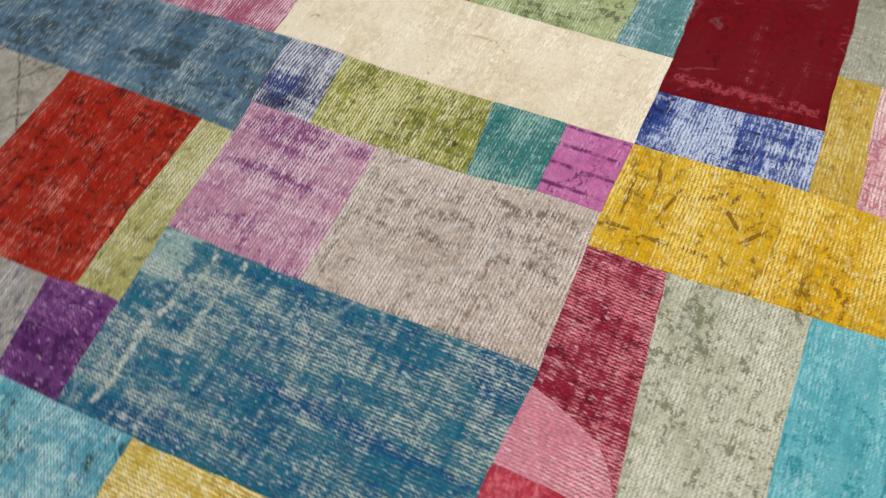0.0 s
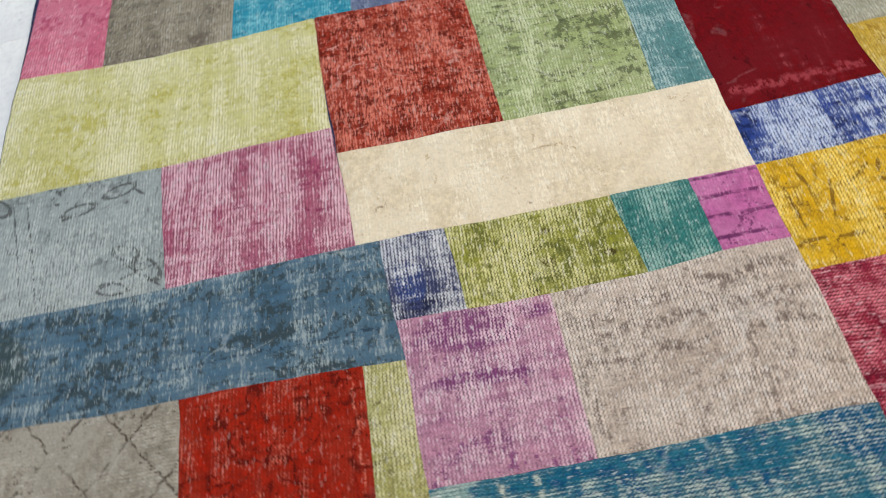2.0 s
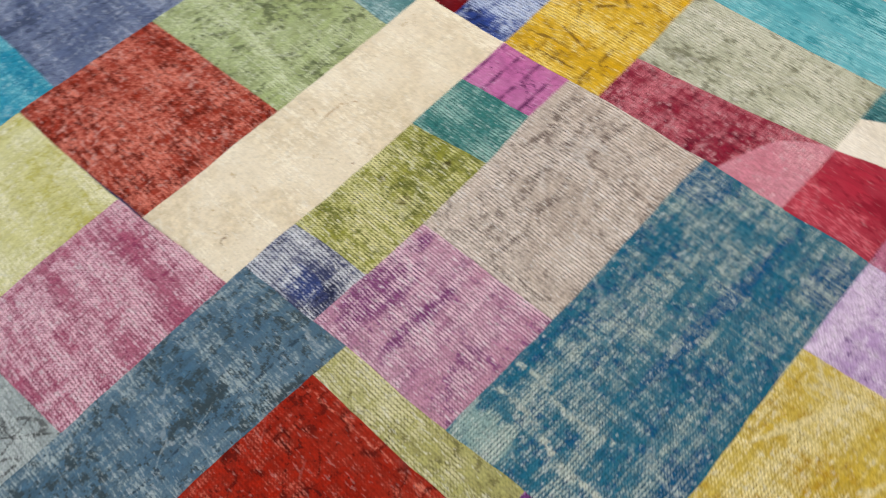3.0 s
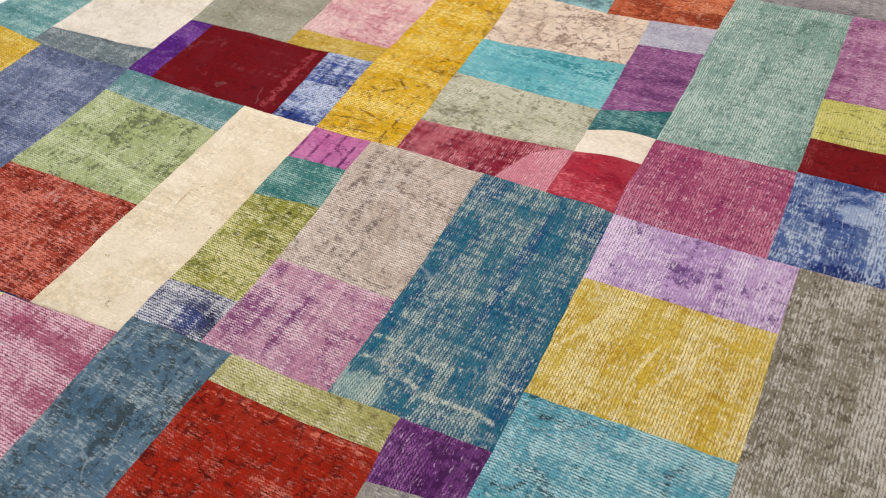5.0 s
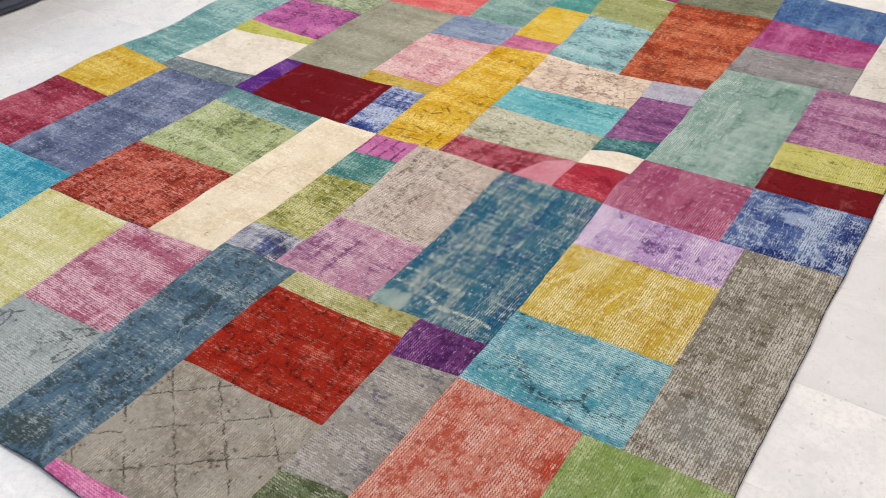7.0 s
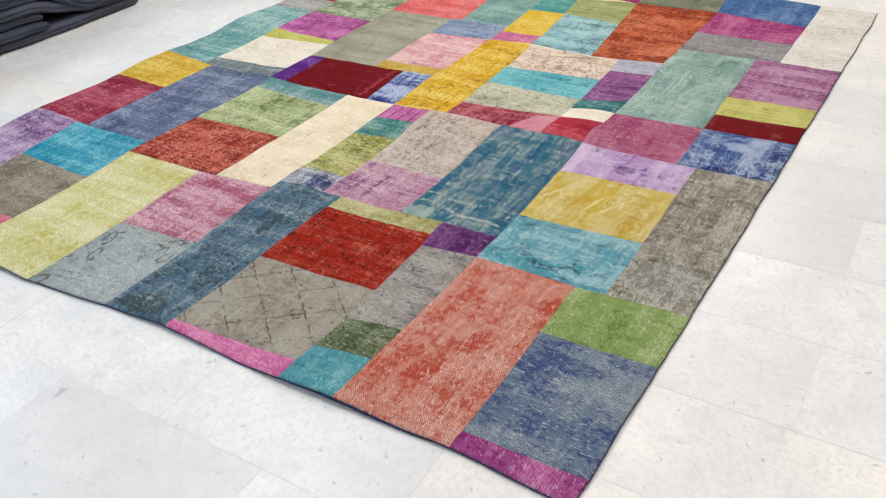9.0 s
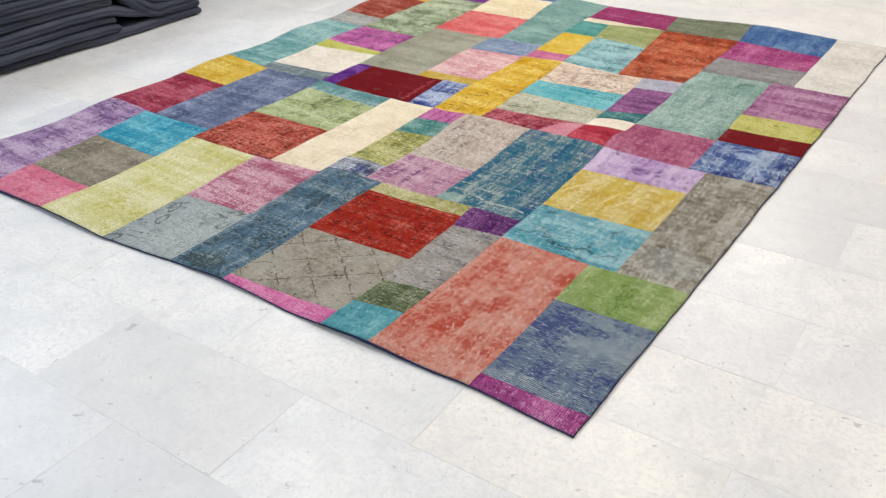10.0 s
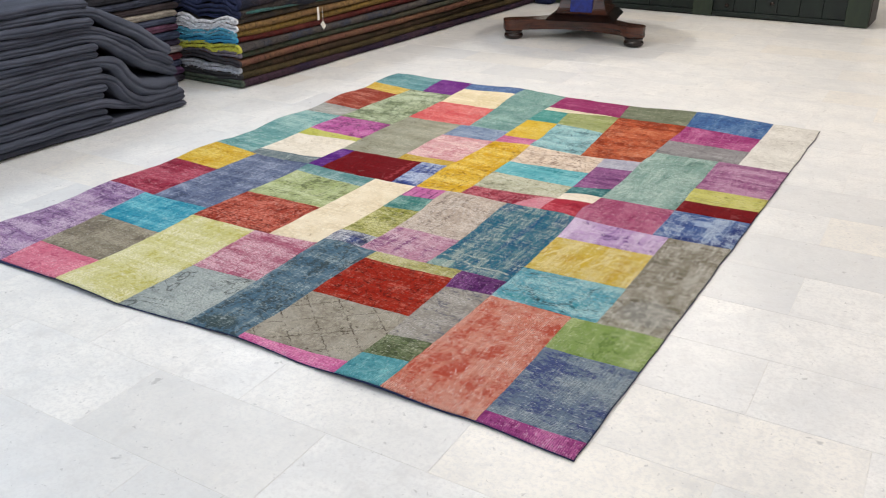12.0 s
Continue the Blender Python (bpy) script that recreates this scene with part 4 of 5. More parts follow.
patch(MUST, -0.584, 0.861, -0.213, 0.891, -0.219, 1.181, -0.591, 1.157)
patch(CYAN2, -0.575, 0.613, -0.208, 0.626, -0.213, 0.891, -0.584, 0.861)
patch(GREYBIG, -0.208, 0.626, 0.003, 0.645, 0.003, 1.384, -0.223, 1.366)
patch(NAVY, -0.284, 1.359, 0.003, 1.384, 0.003, 1.664, -0.294, 1.646)
patch(BIGSAGE, -0.606, 1.624, -0.294, 1.646, -0.309, 2.33, -0.614, 2.301)
patch(MAGENTA, -0.273, 0.0, 0.003, -0.009, 0.003, 0.061, -0.276, 0.048)
patch(NAVYGREY, -0.276, 0.048, 0.003, 0.061, 0.003, 0.433, -0.283, 0.417)
patch(GREEN2, -0.283, 0.417, 0.003, 0.433, 0.003, 0.645, -0.288, 0.63)
patch(SALMON, -0.574, -0.01, -0.273, 0.0, -0.288, 0.63, -0.575, 0.613)
patch(TEALSM2, -0.727, -0.022, -0.574, -0.01, -0.574, 0.133, -0.73, 0.109)
patch(DKGREEN, -0.73, 0.109, -0.574, 0.133, -0.575, 0.256, -0.724, 0.228)
patch(LATTICE, -1.104, 0.009, -0.726, 0.043, -0.720, 0.350, -1.104, 0.326)
patch(PINKSTRIP, -1.104, -0.02, -0.727, -0.022, -0.726, 0.043, -1.104, 0.009)
patch(SCROLL, -1.601, -0.067, -1.317, -0.031, -1.321, 0.288, -1.610, 0.262)
patch(PINKSTRIPE, -1.610, 0.262, -1.321, 0.288, -1.334, 0.628, -1.622, 0.596)
patch(LIME, -1.932, -0.068, -1.601, -0.067, -1.622, 0.596, -1.951, 0.58)
patch(CORAL, -2.25, -0.068, -1.932, -0.068, -1.935, 0.113, -2.272, 0.107)
patch(TAUPE, -2.272, 0.107, -1.935, 0.113, -1.941, 0.396, -2.309, 0.405)
patch(CYANL, -2.309, 0.405, -1.941, 0.396, -1.946, 0.662, -2.34, 0.666)
patch(LAVCORNER, -2.549, -0.085, -2.25, -0.068, -2.34, 0.666, -2.575, 0.669)
patch(CRIMSONL, -2.575, 0.669, -2.288, 0.659, -2.291, 1.045, -2.582, 1.049)
patch(MUSTARDL, -2.582, 1.049, -2.291, 1.045, -2.293, 1.304, -2.582, 1.329)
patch(TEALL, -2.582, 1.329, -2.335, 1.307, -2.345, 2.04, -2.591, 2.031)
patch(LIMESTRIP6, -2.34, 1.673, -1.986, 1.712, -1.988, 1.756, -2.341, 1.773)
patch(MAGENTA6, -2.341, 1.773, -1.988, 1.756, -1.999, 2.04, -2.345, 2.04)
patch(PALEGREY, -2.591, 2.031, -2.345, 2.04, -2.343, 2.198, -2.607, 2.209)
patch(RED3, -2.607, 2.209, -2.343, 2.198, -2.338, 2.584, -2.619, 2.623)
patch(MUST3, -2.619, 2.623, -2.338, 2.584, -2.336, 2.724, -2.637, 2.758)
patch(TEALC, -2.637, 2.758, -2.246, 2.717, -2.283, 3.011, -2.625, 3)
patch(LGREEN3, -2.345, 2.04, -1.999, 2.04, -2.032, 2.719, -2.336, 2.724)
patch(PURPLE3, -2.246, 2.717, -2.032, 2.719, -2.06, 3.018, -2.283, 3.011)
patch(BLUE3, -2.046, 2.885, -1.69, 2.901, -1.693, 3.029, -2.06, 3.018)
patch(CREAM3, -2.022, 2.576, -1.651, 2.571, -1.69, 2.901, -2.046, 2.885)
patch(CORAL3, -2.006, 2.22, -1.622, 2.238, -1.651, 2.571, -2.022, 2.576)
patch(TEAL4, -1.672, 2.237, -1.386, 2.258, -1.419, 3.038, -1.693, 3.029)
patch(BLUEGREY5, -1.663, 2.033, -1.379, 2.075, -1.386, 2.258, -1.672, 2.237)
patch(TAUPE6, -1.979, 1.586, -1.642, 1.597, -1.672, 2.237, -2.006, 2.216)
patch(PINK5, -1.379, 2.075, -1.185, 2.08, -1.19, 2.191, -1.386, 2.192)
patch(YELLOW5, -1.386, 2.192, -1.19, 2.191, -1.225, 2.494, -1.398, 2.491)
patch(TEALSM5, -1.398, 2.491, -1.225, 2.494, -1.259, 2.71, -1.407, 2.709)
patch(OLIVE5, -1.225, 2.494, -0.948, 2.463, -0.982, 2.776, -1.259, 2.71)
patch(PALEBLUE5, -1.178, 2.083, -0.906, 2.085, -0.948, 2.463, -1.225, 2.494)
patch(ORANGE, -0.906, 2.085, -0.608, 2.105, -0.613, 2.793, -0.982, 2.776)
patch(MAGENTA4, -1.409, 2.772, -0.982, 2.776, -1.027, 3.05, -1.419, 3.038)
patch(OLIVEEDGE, -0.982, 2.776, -0.613, 2.793, -0.636, 3.062, -1.027, 3.05)
patch(BLUETR, -0.613, 2.793, -0.224, 2.779, -0.227, 3.075, -0.636, 3.062)
patch(MAGENTA7, -0.614, 2.524, -0.222, 2.547, -0.224, 2.779, -0.613, 2.793)
patch(GREYBAND, -0.614, 2.301, -0.219, 2.335, -0.222, 2.547, -0.614, 2.524)
patch(WHITECORNER, -0.219, 2.335, 0.003, 2.344, 0.003, 3.082, -0.227, 3.075)
patch(MAUVE, -0.3, 1.938, 0.003, 1.951, 0.003, 2.344, -0.309, 2.33)
patch(YSTRIPE, -0.297, 1.775, 0.003, 1.799, 0.003, 1.951, -0.3, 1.938)
patch(DKRED2, -0.294, 1.646, 0.003, 1.664, 0.003, 1.799, -0.297, 1.775)
patch(CREAMSLIVER, -1.407, 2.709, -1.259, 2.71, -0.982, 2.776, -1.409, 2.772)
patch(PINKWORN, -0.876, 1.334, -0.753, 1.326, -0.756, 1.494, -0.765, 1.493, ((0, 0), (0, 0), (0, 0), (-0.020, 0.030)))


# ---- folded textiles along the wall ----
def smooth_path(points, gap=0.03):
    pts = [Vector(p) for p in points]
    pts = [pts[0] * 2 - pts[1]] + pts + [pts[-1] * 2 - pts[-2]]
    out = []
    for a, b, c, d in zip(pts, pts[1:], pts[2:], pts[3:]):
        n = max(2, int((c - b).length / gap))
        for k in range(n):
            t = k / n
            out.append(0.5 * ((2 * b) + (c - a) * t + (2 * a - 5 * b + 4 * c - d) * t * t + (3 * b - a - 3 * c + d) * t ** 3))
    return out + [pts[-2]]


def folded_mesh(name, path, thick, front, depth, material, seed, swollen=1.0):
    """A thick folded cloth that runs along y and z, its fold towards +x, both ends rounded."""
    pts = smooth_path(path)
    r = thick / 2
    ends = 4
    rings = []
    verts, faces = [], []
    for i, p in enumerate(pts):
        d = (pts[min(i + 1, len(pts) - 1)] - pts[max(i - 1, 0)]).normalized()
        up = Vector((-d.y, d.x))
        rings.append((p, up, 1.0))
    head, tail = pts[0], pts[-1]
    d0, d1 = (pts[0] - pts[1]).normalized(), (pts[-1] - pts[-2]).normalized()
    pre, post = [], []
    for k in range(1, ends + 1):
        a = k / ends * math.pi / 2
        pre.insert(0, (head + d0 * r * 0.6 * math.sin(a), rings[0][1], math.cos(a) * 0.98 + 0.02))
        post.append((tail + d1 * r * 0.6 * math.sin(a), rings[-1][1], math.cos(a) * 0.98 + 0.02))
    rings = pre + rings + post
    arc = [-90, -62, -30, -6, 0, 6, 30, 62, 90]
    deep = (0.10, 0.35, 0.7)
    for p, up, k in rings:
        lean = 0.022 * wave(p.x * 1.7, seed * 3.1, 0.5) + 0.007 * wave(p.x * 7, seed * 3.1, 9.5)
        rr = r * (1 + 0.22 * wave(p.x * 2.6, seed * 1.7, 3.0)) * k * (1 + (swollen - 1) * min(1.0, max(0.0, (p.x - 1.22) / 0.15)))
        sec = []
        for a in arc:
            ca, sa = math.cos(math.radians(a)), math.sin(math.radians(a))
            nick = 0.35 * rr if a == 0 else 0.0
            sec.append((front + lean - rr + rr * ca - nick, rr * sa))
        for f in deep:
            sec.append((front + lean - rr - (depth - rr) * f, rr * (1 + 0.06 * wave(p.x * 3, seed + f * 5, 1.0))))
        sec.append((front - depth, rr * 0.9))
        sec.append((front - depth, -rr * 0.9))
        for f in deep[::-1]:
            sec.append((front + lean - rr - (depth - rr) * f, -rr))
        sag = 0.0
        for x, h in sec:
            q = p + up * h
            sag = (0.009 * wave(x * 5, p.x * 2.0, seed * 0.23) + 0.004 * wave(x * 15, p.x * 8.0, seed * 0.9)) * min(1.0, max(0.0, q.y) / 0.06)
            loose = min(1.0, max(0.0, (p.x - 1.24) / 0.12)) * (swollen > 1.0)
            sag += loose * (0.016 * wave(x * 9, p.x * 9.0, seed * 1.7) - 0.010 * abs(wave(x * 14 + 3 * p.x, p.x * 12.0, seed * 2.9)))
            verts.append((x + loose * 0.012 * wave(x * 6, p.x * 10.0, seed + 5.0), q.x, max(q.y + sag, 0.002)))
    m = len(arc) + 2 * len(deep) + 2
    for i in range(len(rings) - 1):
        for k in range(m):
            a, b = i * m + k, i * m + (k + 1) % m
            faces.append((a, b, b + m, a + m))
    faces.append(tuple(range(m))[::-1])
    faces.append(tuple((len(rings) - 1) * m + k for k in range(m)))
    return mesh_of(name, verts, faces, material)


def pile_of_felts():
    """Charcoal felts folded into a tall pile; the longer ones slump over the end."""
    z = 0.004
    long_ends = {
        0: ((1.30, 0.0), (1.645, 0.0)),
        3: ((1.22, -0.030), (1.45, -0.072), (1.640, -0.080)),
        6: ((1.19, -0.040), (1.25, -0.125), (1.36, -0.185), (1.625, -0.180)),
        8: ((1.22, -0.035), (1.30, -0.140), (1.42, -0.205), (1.60, -0.225)),
        11: ((1.24, -0.055), (1.40, -0.165), (1.61, -0.270)),
        12: ((1.24, -0.050), (1.40, -0.150), (1.59, -0.255)),
        14: ((1.21, -0.030), (1.38, -0.130), (1.58, -0.270)),
    }
    thick = 0.0435
    for i in range(16):
        t = thick * (1.0, 0.86, 0.9, 1.1, 0.95, 1.0, 1.12, 0.9)[i % 8]
        mid = z + t / 2
        end = 1.222 + 0.014 * wave(i * 2.7, 3.3)
        if i in long_ends:
            route = [(-0.35, mid), (0.3, mid), (0.98, mid + 0.003), (1.20, mid)] + [(y + 0.105, mid + dz) for y, dz in long_ends[i]]
        else:
            route = [(-0.35, mid), (0.3, mid + 0.002), (0.8, mid + 0.004), (end - 0.12, mid + 0.003), (end, mid - 0.002)]
        swollen = {6: 1.45, 8: 2.3, 11: 1.5, 12: 1.25, 14: 1.6}.get(i, 1.0)
        me = folded_mesh("folded_felt", route, t * 1.02, -3.278 + 0.03 * wave(i * 1.9, 8.1), 0.56, CHARCOAL if i % 3 else CHARCOAL_B, i, swollen)
        ob = new("folded_felt", me)
        words = "charcoal grey folded felt slumping over the end of a pile" if i in long_ends else "charcoal grey felt folded flat in a tall pile"
        tagged(ob, words, "folded textile", "pile of charcoal felts")
        z += t


pile_of_felts()


def sag_of(x, y, z, y0, seed):
    """How a stacked rug waves up and down; the layers follow one another, most at the open end and high in the stack."""
    own = 0.011 * wave(x * 5.0, y * 0.9 + 4, seed * 0.42) + 0.005 * wave(x * 17.0, y * 1.5, seed * 0.8)
    common = 0.020 * wave(x * 7.5, y * 0.8 + 1, seed * 0.16) * min(1.0, z / 0.3)
    return (own * min(1.0, z / 0.1) + common) * (1 + 1.3 * math.exp(-max(0.0, y - y0) / 0.25))


def fringe(name, z, thick, x_back, x_front, y, material, seed):
    """Short loose threads along both leaves of a rug's cut end."""
    rnd = random.Random(seed)
    verts, faces = [], []
    for k in range(150):
        x = x_back + 0.12 + (x_front - x_back - 0.125) * (k + rnd.random()) / 150
        leaf = z + thick * rnd.choice((0.1, 0.22, 0.8, 0.92)) + sag_of(x, y, z, y + 0.02, seed)
        tip = Vector((x + rnd.uniform(-0.008, 0.008), y - rnd.uniform(0.010, 0.028), leaf + rnd.uniform(-0.012, 0.007)))
        o, r = len(verts), rnd.uniform(0.0018, 0.0034)
        verts += [(x - r, y + 0.003, leaf - r), (x + r, y + 0.003, leaf - r), (x, y + 0.003, leaf + r), tuple(tip)]
        faces += [(o, o + 1, o + 3), (o + 1, o + 2, o + 3), (o + 2, o, o + 3), (o + 2, o + 1, o)]
    return mesh_of(name, verts, faces, material, False)


def hairpin(name, z, thick, x_back, x_front, y0, y1, material, seed, gap=0.12, loose=0.0, fray=0.0):
    """A rug folded once lengthwise, laid flat: two leaves joined by a round fold towards +x."""
    leaf = thick * (0.5 - gap / 2)
    r_out = thick / 2
    mid = z + r_out
    outline = []
    for k in range(0, 9):
        a = math.radians(-90 + 180 * k / 8)
        outline.append((r_out * math.cos(a), r_out * math.sin(a)))
    inner = []
    r_in = r_out - leaf
    for k in range(0, 7):
        a = math.radians(90 - 180 * k / 6)
        inner.append((max(r_in, 0.003) * 1.6 * math.cos(a), r_in * math.sin(a)))
    depths = (0.05, 0.11, 0.18, 0.26, 0.34, 0.43, 0.52, 0.62, 0.72, 0.82, 0.91, 1.0)
    n = max(4, int((y1 - y0) / (0.06 if loose else 0.12)))
    ys = [y0, y0 + 0.012] + [y0 + 0.012 + (y1 - y0 - 0.012) * k / n for k in range(1, n + 1)]
    verts, faces = [], []
    for y in ys:
        lean = 0.014 * wave(y * 1.3, seed * 2.3, 0.2) + 0.02 * wave(seed * 5.5, 1.2) + 0.004 * wave(y * 9, seed * 1.9, 4.4)
        lean += loose * (0.5 + wave(y * 2.6, seed * 1.1, 6.1))
        fx = x_front + lean - r_out + 0.0243 * (y - 2.25)
        sec = [(fx + a, mid + b) for a, b in outline]
        sec += [(fx + (x_back - fx) * f, mid + r_out) for f in depths]
        sec += [(fx + (x_back - fx) * f, mid + r_in) for f in depths[::-1]]
        sec += [(fx + a, mid + b) for a, b in inner]
        sec += [(fx + (x_back - fx) * f, mid - r_in) for f in depths]
        sec += [(fx + (x_back - fx) * f, mid - r_out) for f in depths[::-1]]
        for x, zz in sec:
            bend = sag_of(x, y, z, y0, seed)
            front = math.exp(-((x - fx) / 0.10) ** 2)
            bend += loose * front * (0.9 * wave(y * 4.2, seed * 2.7, 8.8) - 0.35)
            rough = fray * (wave(x * 31, zz * 60, seed * 1.3) + 0.8 * wave(x * 9, zz * 14, seed * 2.1)) if y < y0 + 0.004 and x > x_back + 0.1 else 0.0
            verts.append((x, y - rough, zz + bend + 0.3 * rough))
    m = len(sec)
    for i in range(len(ys) - 1):
        for k in range(m):
            a, b = i * m + k, i * m + (k + 1) % m
            faces.append((a, b, b + m, a + m))
    # the cut ends: strips between the outer and the inner outline
    for i, flip in ((0, True), (len(ys) - 1, False)):
        o = i * m
        d = len(depths)
        pairs = [(8 + d - k, 9 + d + k) for k in range(d)]
        pairs += [(8 - round(k * 8 / 6), 9 + 2 * d + k) for k in range(7)]
        pairs += [(m - 1 - k, 16 + 2 * d + k) for k in range(d)]
        chain = [(o + a, o + b) for a, b in pairs]
        for (a, b), (c, d) in zip(chain, chain[1:]):
            q = [v for v in dict.fromkeys((a, c, d, b))]
            if len(q) > 2:
                faces.append(tuple(q if flip else q[::-1]))
    return mesh_of(name, verts, faces, material)


def rug_stack():
    """Folded rugs in a long low stack; the cut ends show bright selvages."""
    rows = (
        (0.050, (74, 84, 74), (62, 50, 76), "green-grey ended"),
        (0.042, (54, 54, 58), (84, 74, 52), "dark grey"),
        (0.050, (196, 200, 212), (66, 58, 44), "pale grey ended"),
        (0.042, (58, 56, 62), (142, 98, 86), "dusty pink and brown"),
        (0.040, (124, 116, 130), (78, 90, 76), "mauve ended green"),
        (0.046, (206, 204, 84), (84, 88, 104), "yellow ended slate"),
        (0.040, (64, 150, 192), (108, 46, 44), "cyan ended dark red"),
        (0.040, (96, 176, 208), (150, 120, 62), "cyan ended mustard"),
        (0.040, (220, 223, 232), (168, 134, 88), "white ended golden brown"),
        (0.040, (232, 232, 238), (72, 68, 68), "white ended dark brown"),
        (0.022, (48, 56, 88), (78, 140, 140), "navy and turquoise"),
        (0.050, (44, 50, 78), (50, 54, 70), "dark blue denim"),
        (0.085, (46, 52, 82), (56, 62, 84), "navy denim"),
        (0.085, (40, 44, 62), (48, 52, 66), "dark navy"),
        (0.080, (56, 56, 70), (60, 52, 58), "dark grey"),
    )
    z = 0.004
    for i, (t, end, side, words) in enumerate(rows):
        body = kilim_side("stack_cloth_" + words.replace(" ", "_").replace("-", "_"), side, [c * 0.7 + d * 0.3 for c, d in zip(side, rows[(i * 5 + 3) % 10][2])])
        trim = cloth("stack_selvage_" + words.replace(" ", "_").replace("-", "_"), end, [c * 0.8 for c in end], 50)
        start = 2.245 + 0.02 * wave(i * 3.3, 0.4) + (0.03 if i > 9 else 0.0)
        ob = thing("folded_rug", words + " rug folded lengthwise in a long stack", "folded rug", "long stack of folded rugs")
        back, fore = -3.95 + 0.02 * wave(i * 2.1, 5.5), -3.285 + 0.015 * wave(i * 1.3, 2.5)
        under("fold", hairpin("fold", z, t, back, fore, start, 6.2, body, i, loose=0.03 if i > 10 else 0.0), ob)
        under("selvage", hairpin("selvage", z + 0.001, t - 0.002, back - 0.003, fore + 0.004, start - 0.020, start - 0.001, trim, i, loose=0.03 if i > 10 else 0.0, fray=0.009), ob, "pale raw selvage end" if sum(end) > 380 else "")
        if sum(end) > 380:
            tagged(under("fringe", fringe("fringe", z, t, back, fore, start - 0.021, trim, i), ob, "short loose fringe threads"), kind="stuff")
        z += t


rug_stack()


def far_pile():
    """A second pile of mixed textiles behind the felts, seen past their end."""
    tones = ((60, 56, 66), (88, 62, 92), (70, 76, 98), (112, 52, 62), (150, 144, 146), (74, 66, 86), (62, 70, 92), (104, 70, 90), (78, 84, 104), (160, 152, 140), (66, 58, 60), (56, 60, 74), (44, 44, 50), (40, 40, 46))
    z = 0.004
    for i, tone in enumerate(tones):
        t = 0.046 + 0.008 * wave(i * 1.7, 2.2)
        tone = [c * 1.1 for c in tone]
        mat = cloth("far_cloth", tone, [c * 0.7 for c in tone], 40, True)
        end = 2.195 + 0.02 * wave(i * 2.3, 6.6)
        me = folded_mesh("folded_textile", [(0.7, z + t / 2), (1.3, z + t / 2 + 0.004), (end, z + t / 2)], t * 0.97, -3.78 + 0.02 * wave(i * 3.1, 1.1), 0.5, mat, 40 + i)
        tagged(new("folded_textile", me), "mixed purple and grey textile folded in a pile", "folded textile", "pile of mixed textiles")
        z += t


far_pile()


def navy_cloths():
    """Two dark blue cloths on the floor between the rugs and the cabinet."""
    mat = cloth("navy_cloth", (30, 38, 72), (22, 28, 56), 40)
    for i in range(2):
        route = [(6.11, 0.03 + 0.054 * i), (6.15, 0.032 + 0.054 * i), (6.19, 0.03 + 0.054 * i)]
        me = folded_mesh("folded_textile", route, 0.052, -2.995 - 0.01 * i, 0.17, mat, 70 + i)
        tagged(new("folded_textile", me), "small dark navy cloth folded on the marble floor", "folded textile", "navy cloths by the cabinet")


navy_cloths()


def tag_card():
    ob = thing("price_tag", "white paper tag hanging on a string from the rugs", "price tag", at=(-3.25, 3.01, 0.28))
    card = box(-0.0008, 0.0008, -0.018, 0.018, -0.025, 0.025, 0.0006, 1)
    bmesh.ops.rotate(card, verts=card.verts, cent=(0, 0, 0), matrix=Matrix.Rotation(math.radians(38), 3, "X"))
    part("card", card, PAPER, ob)
    part("string", box(-0.001, 0.001, -0.001, 0.001, 0.02, 0.115), PAPER, ob)
    strip = box(-0.001, 0.001, -0.01, 0.01, 0.0, 0.085, 0.0006, 1)
    bmesh.ops.translate(strip, verts=strip.verts, vec=(0, -0.045, 0.04))
    part("label_strip", strip, PAPER, ob)


tag_card()


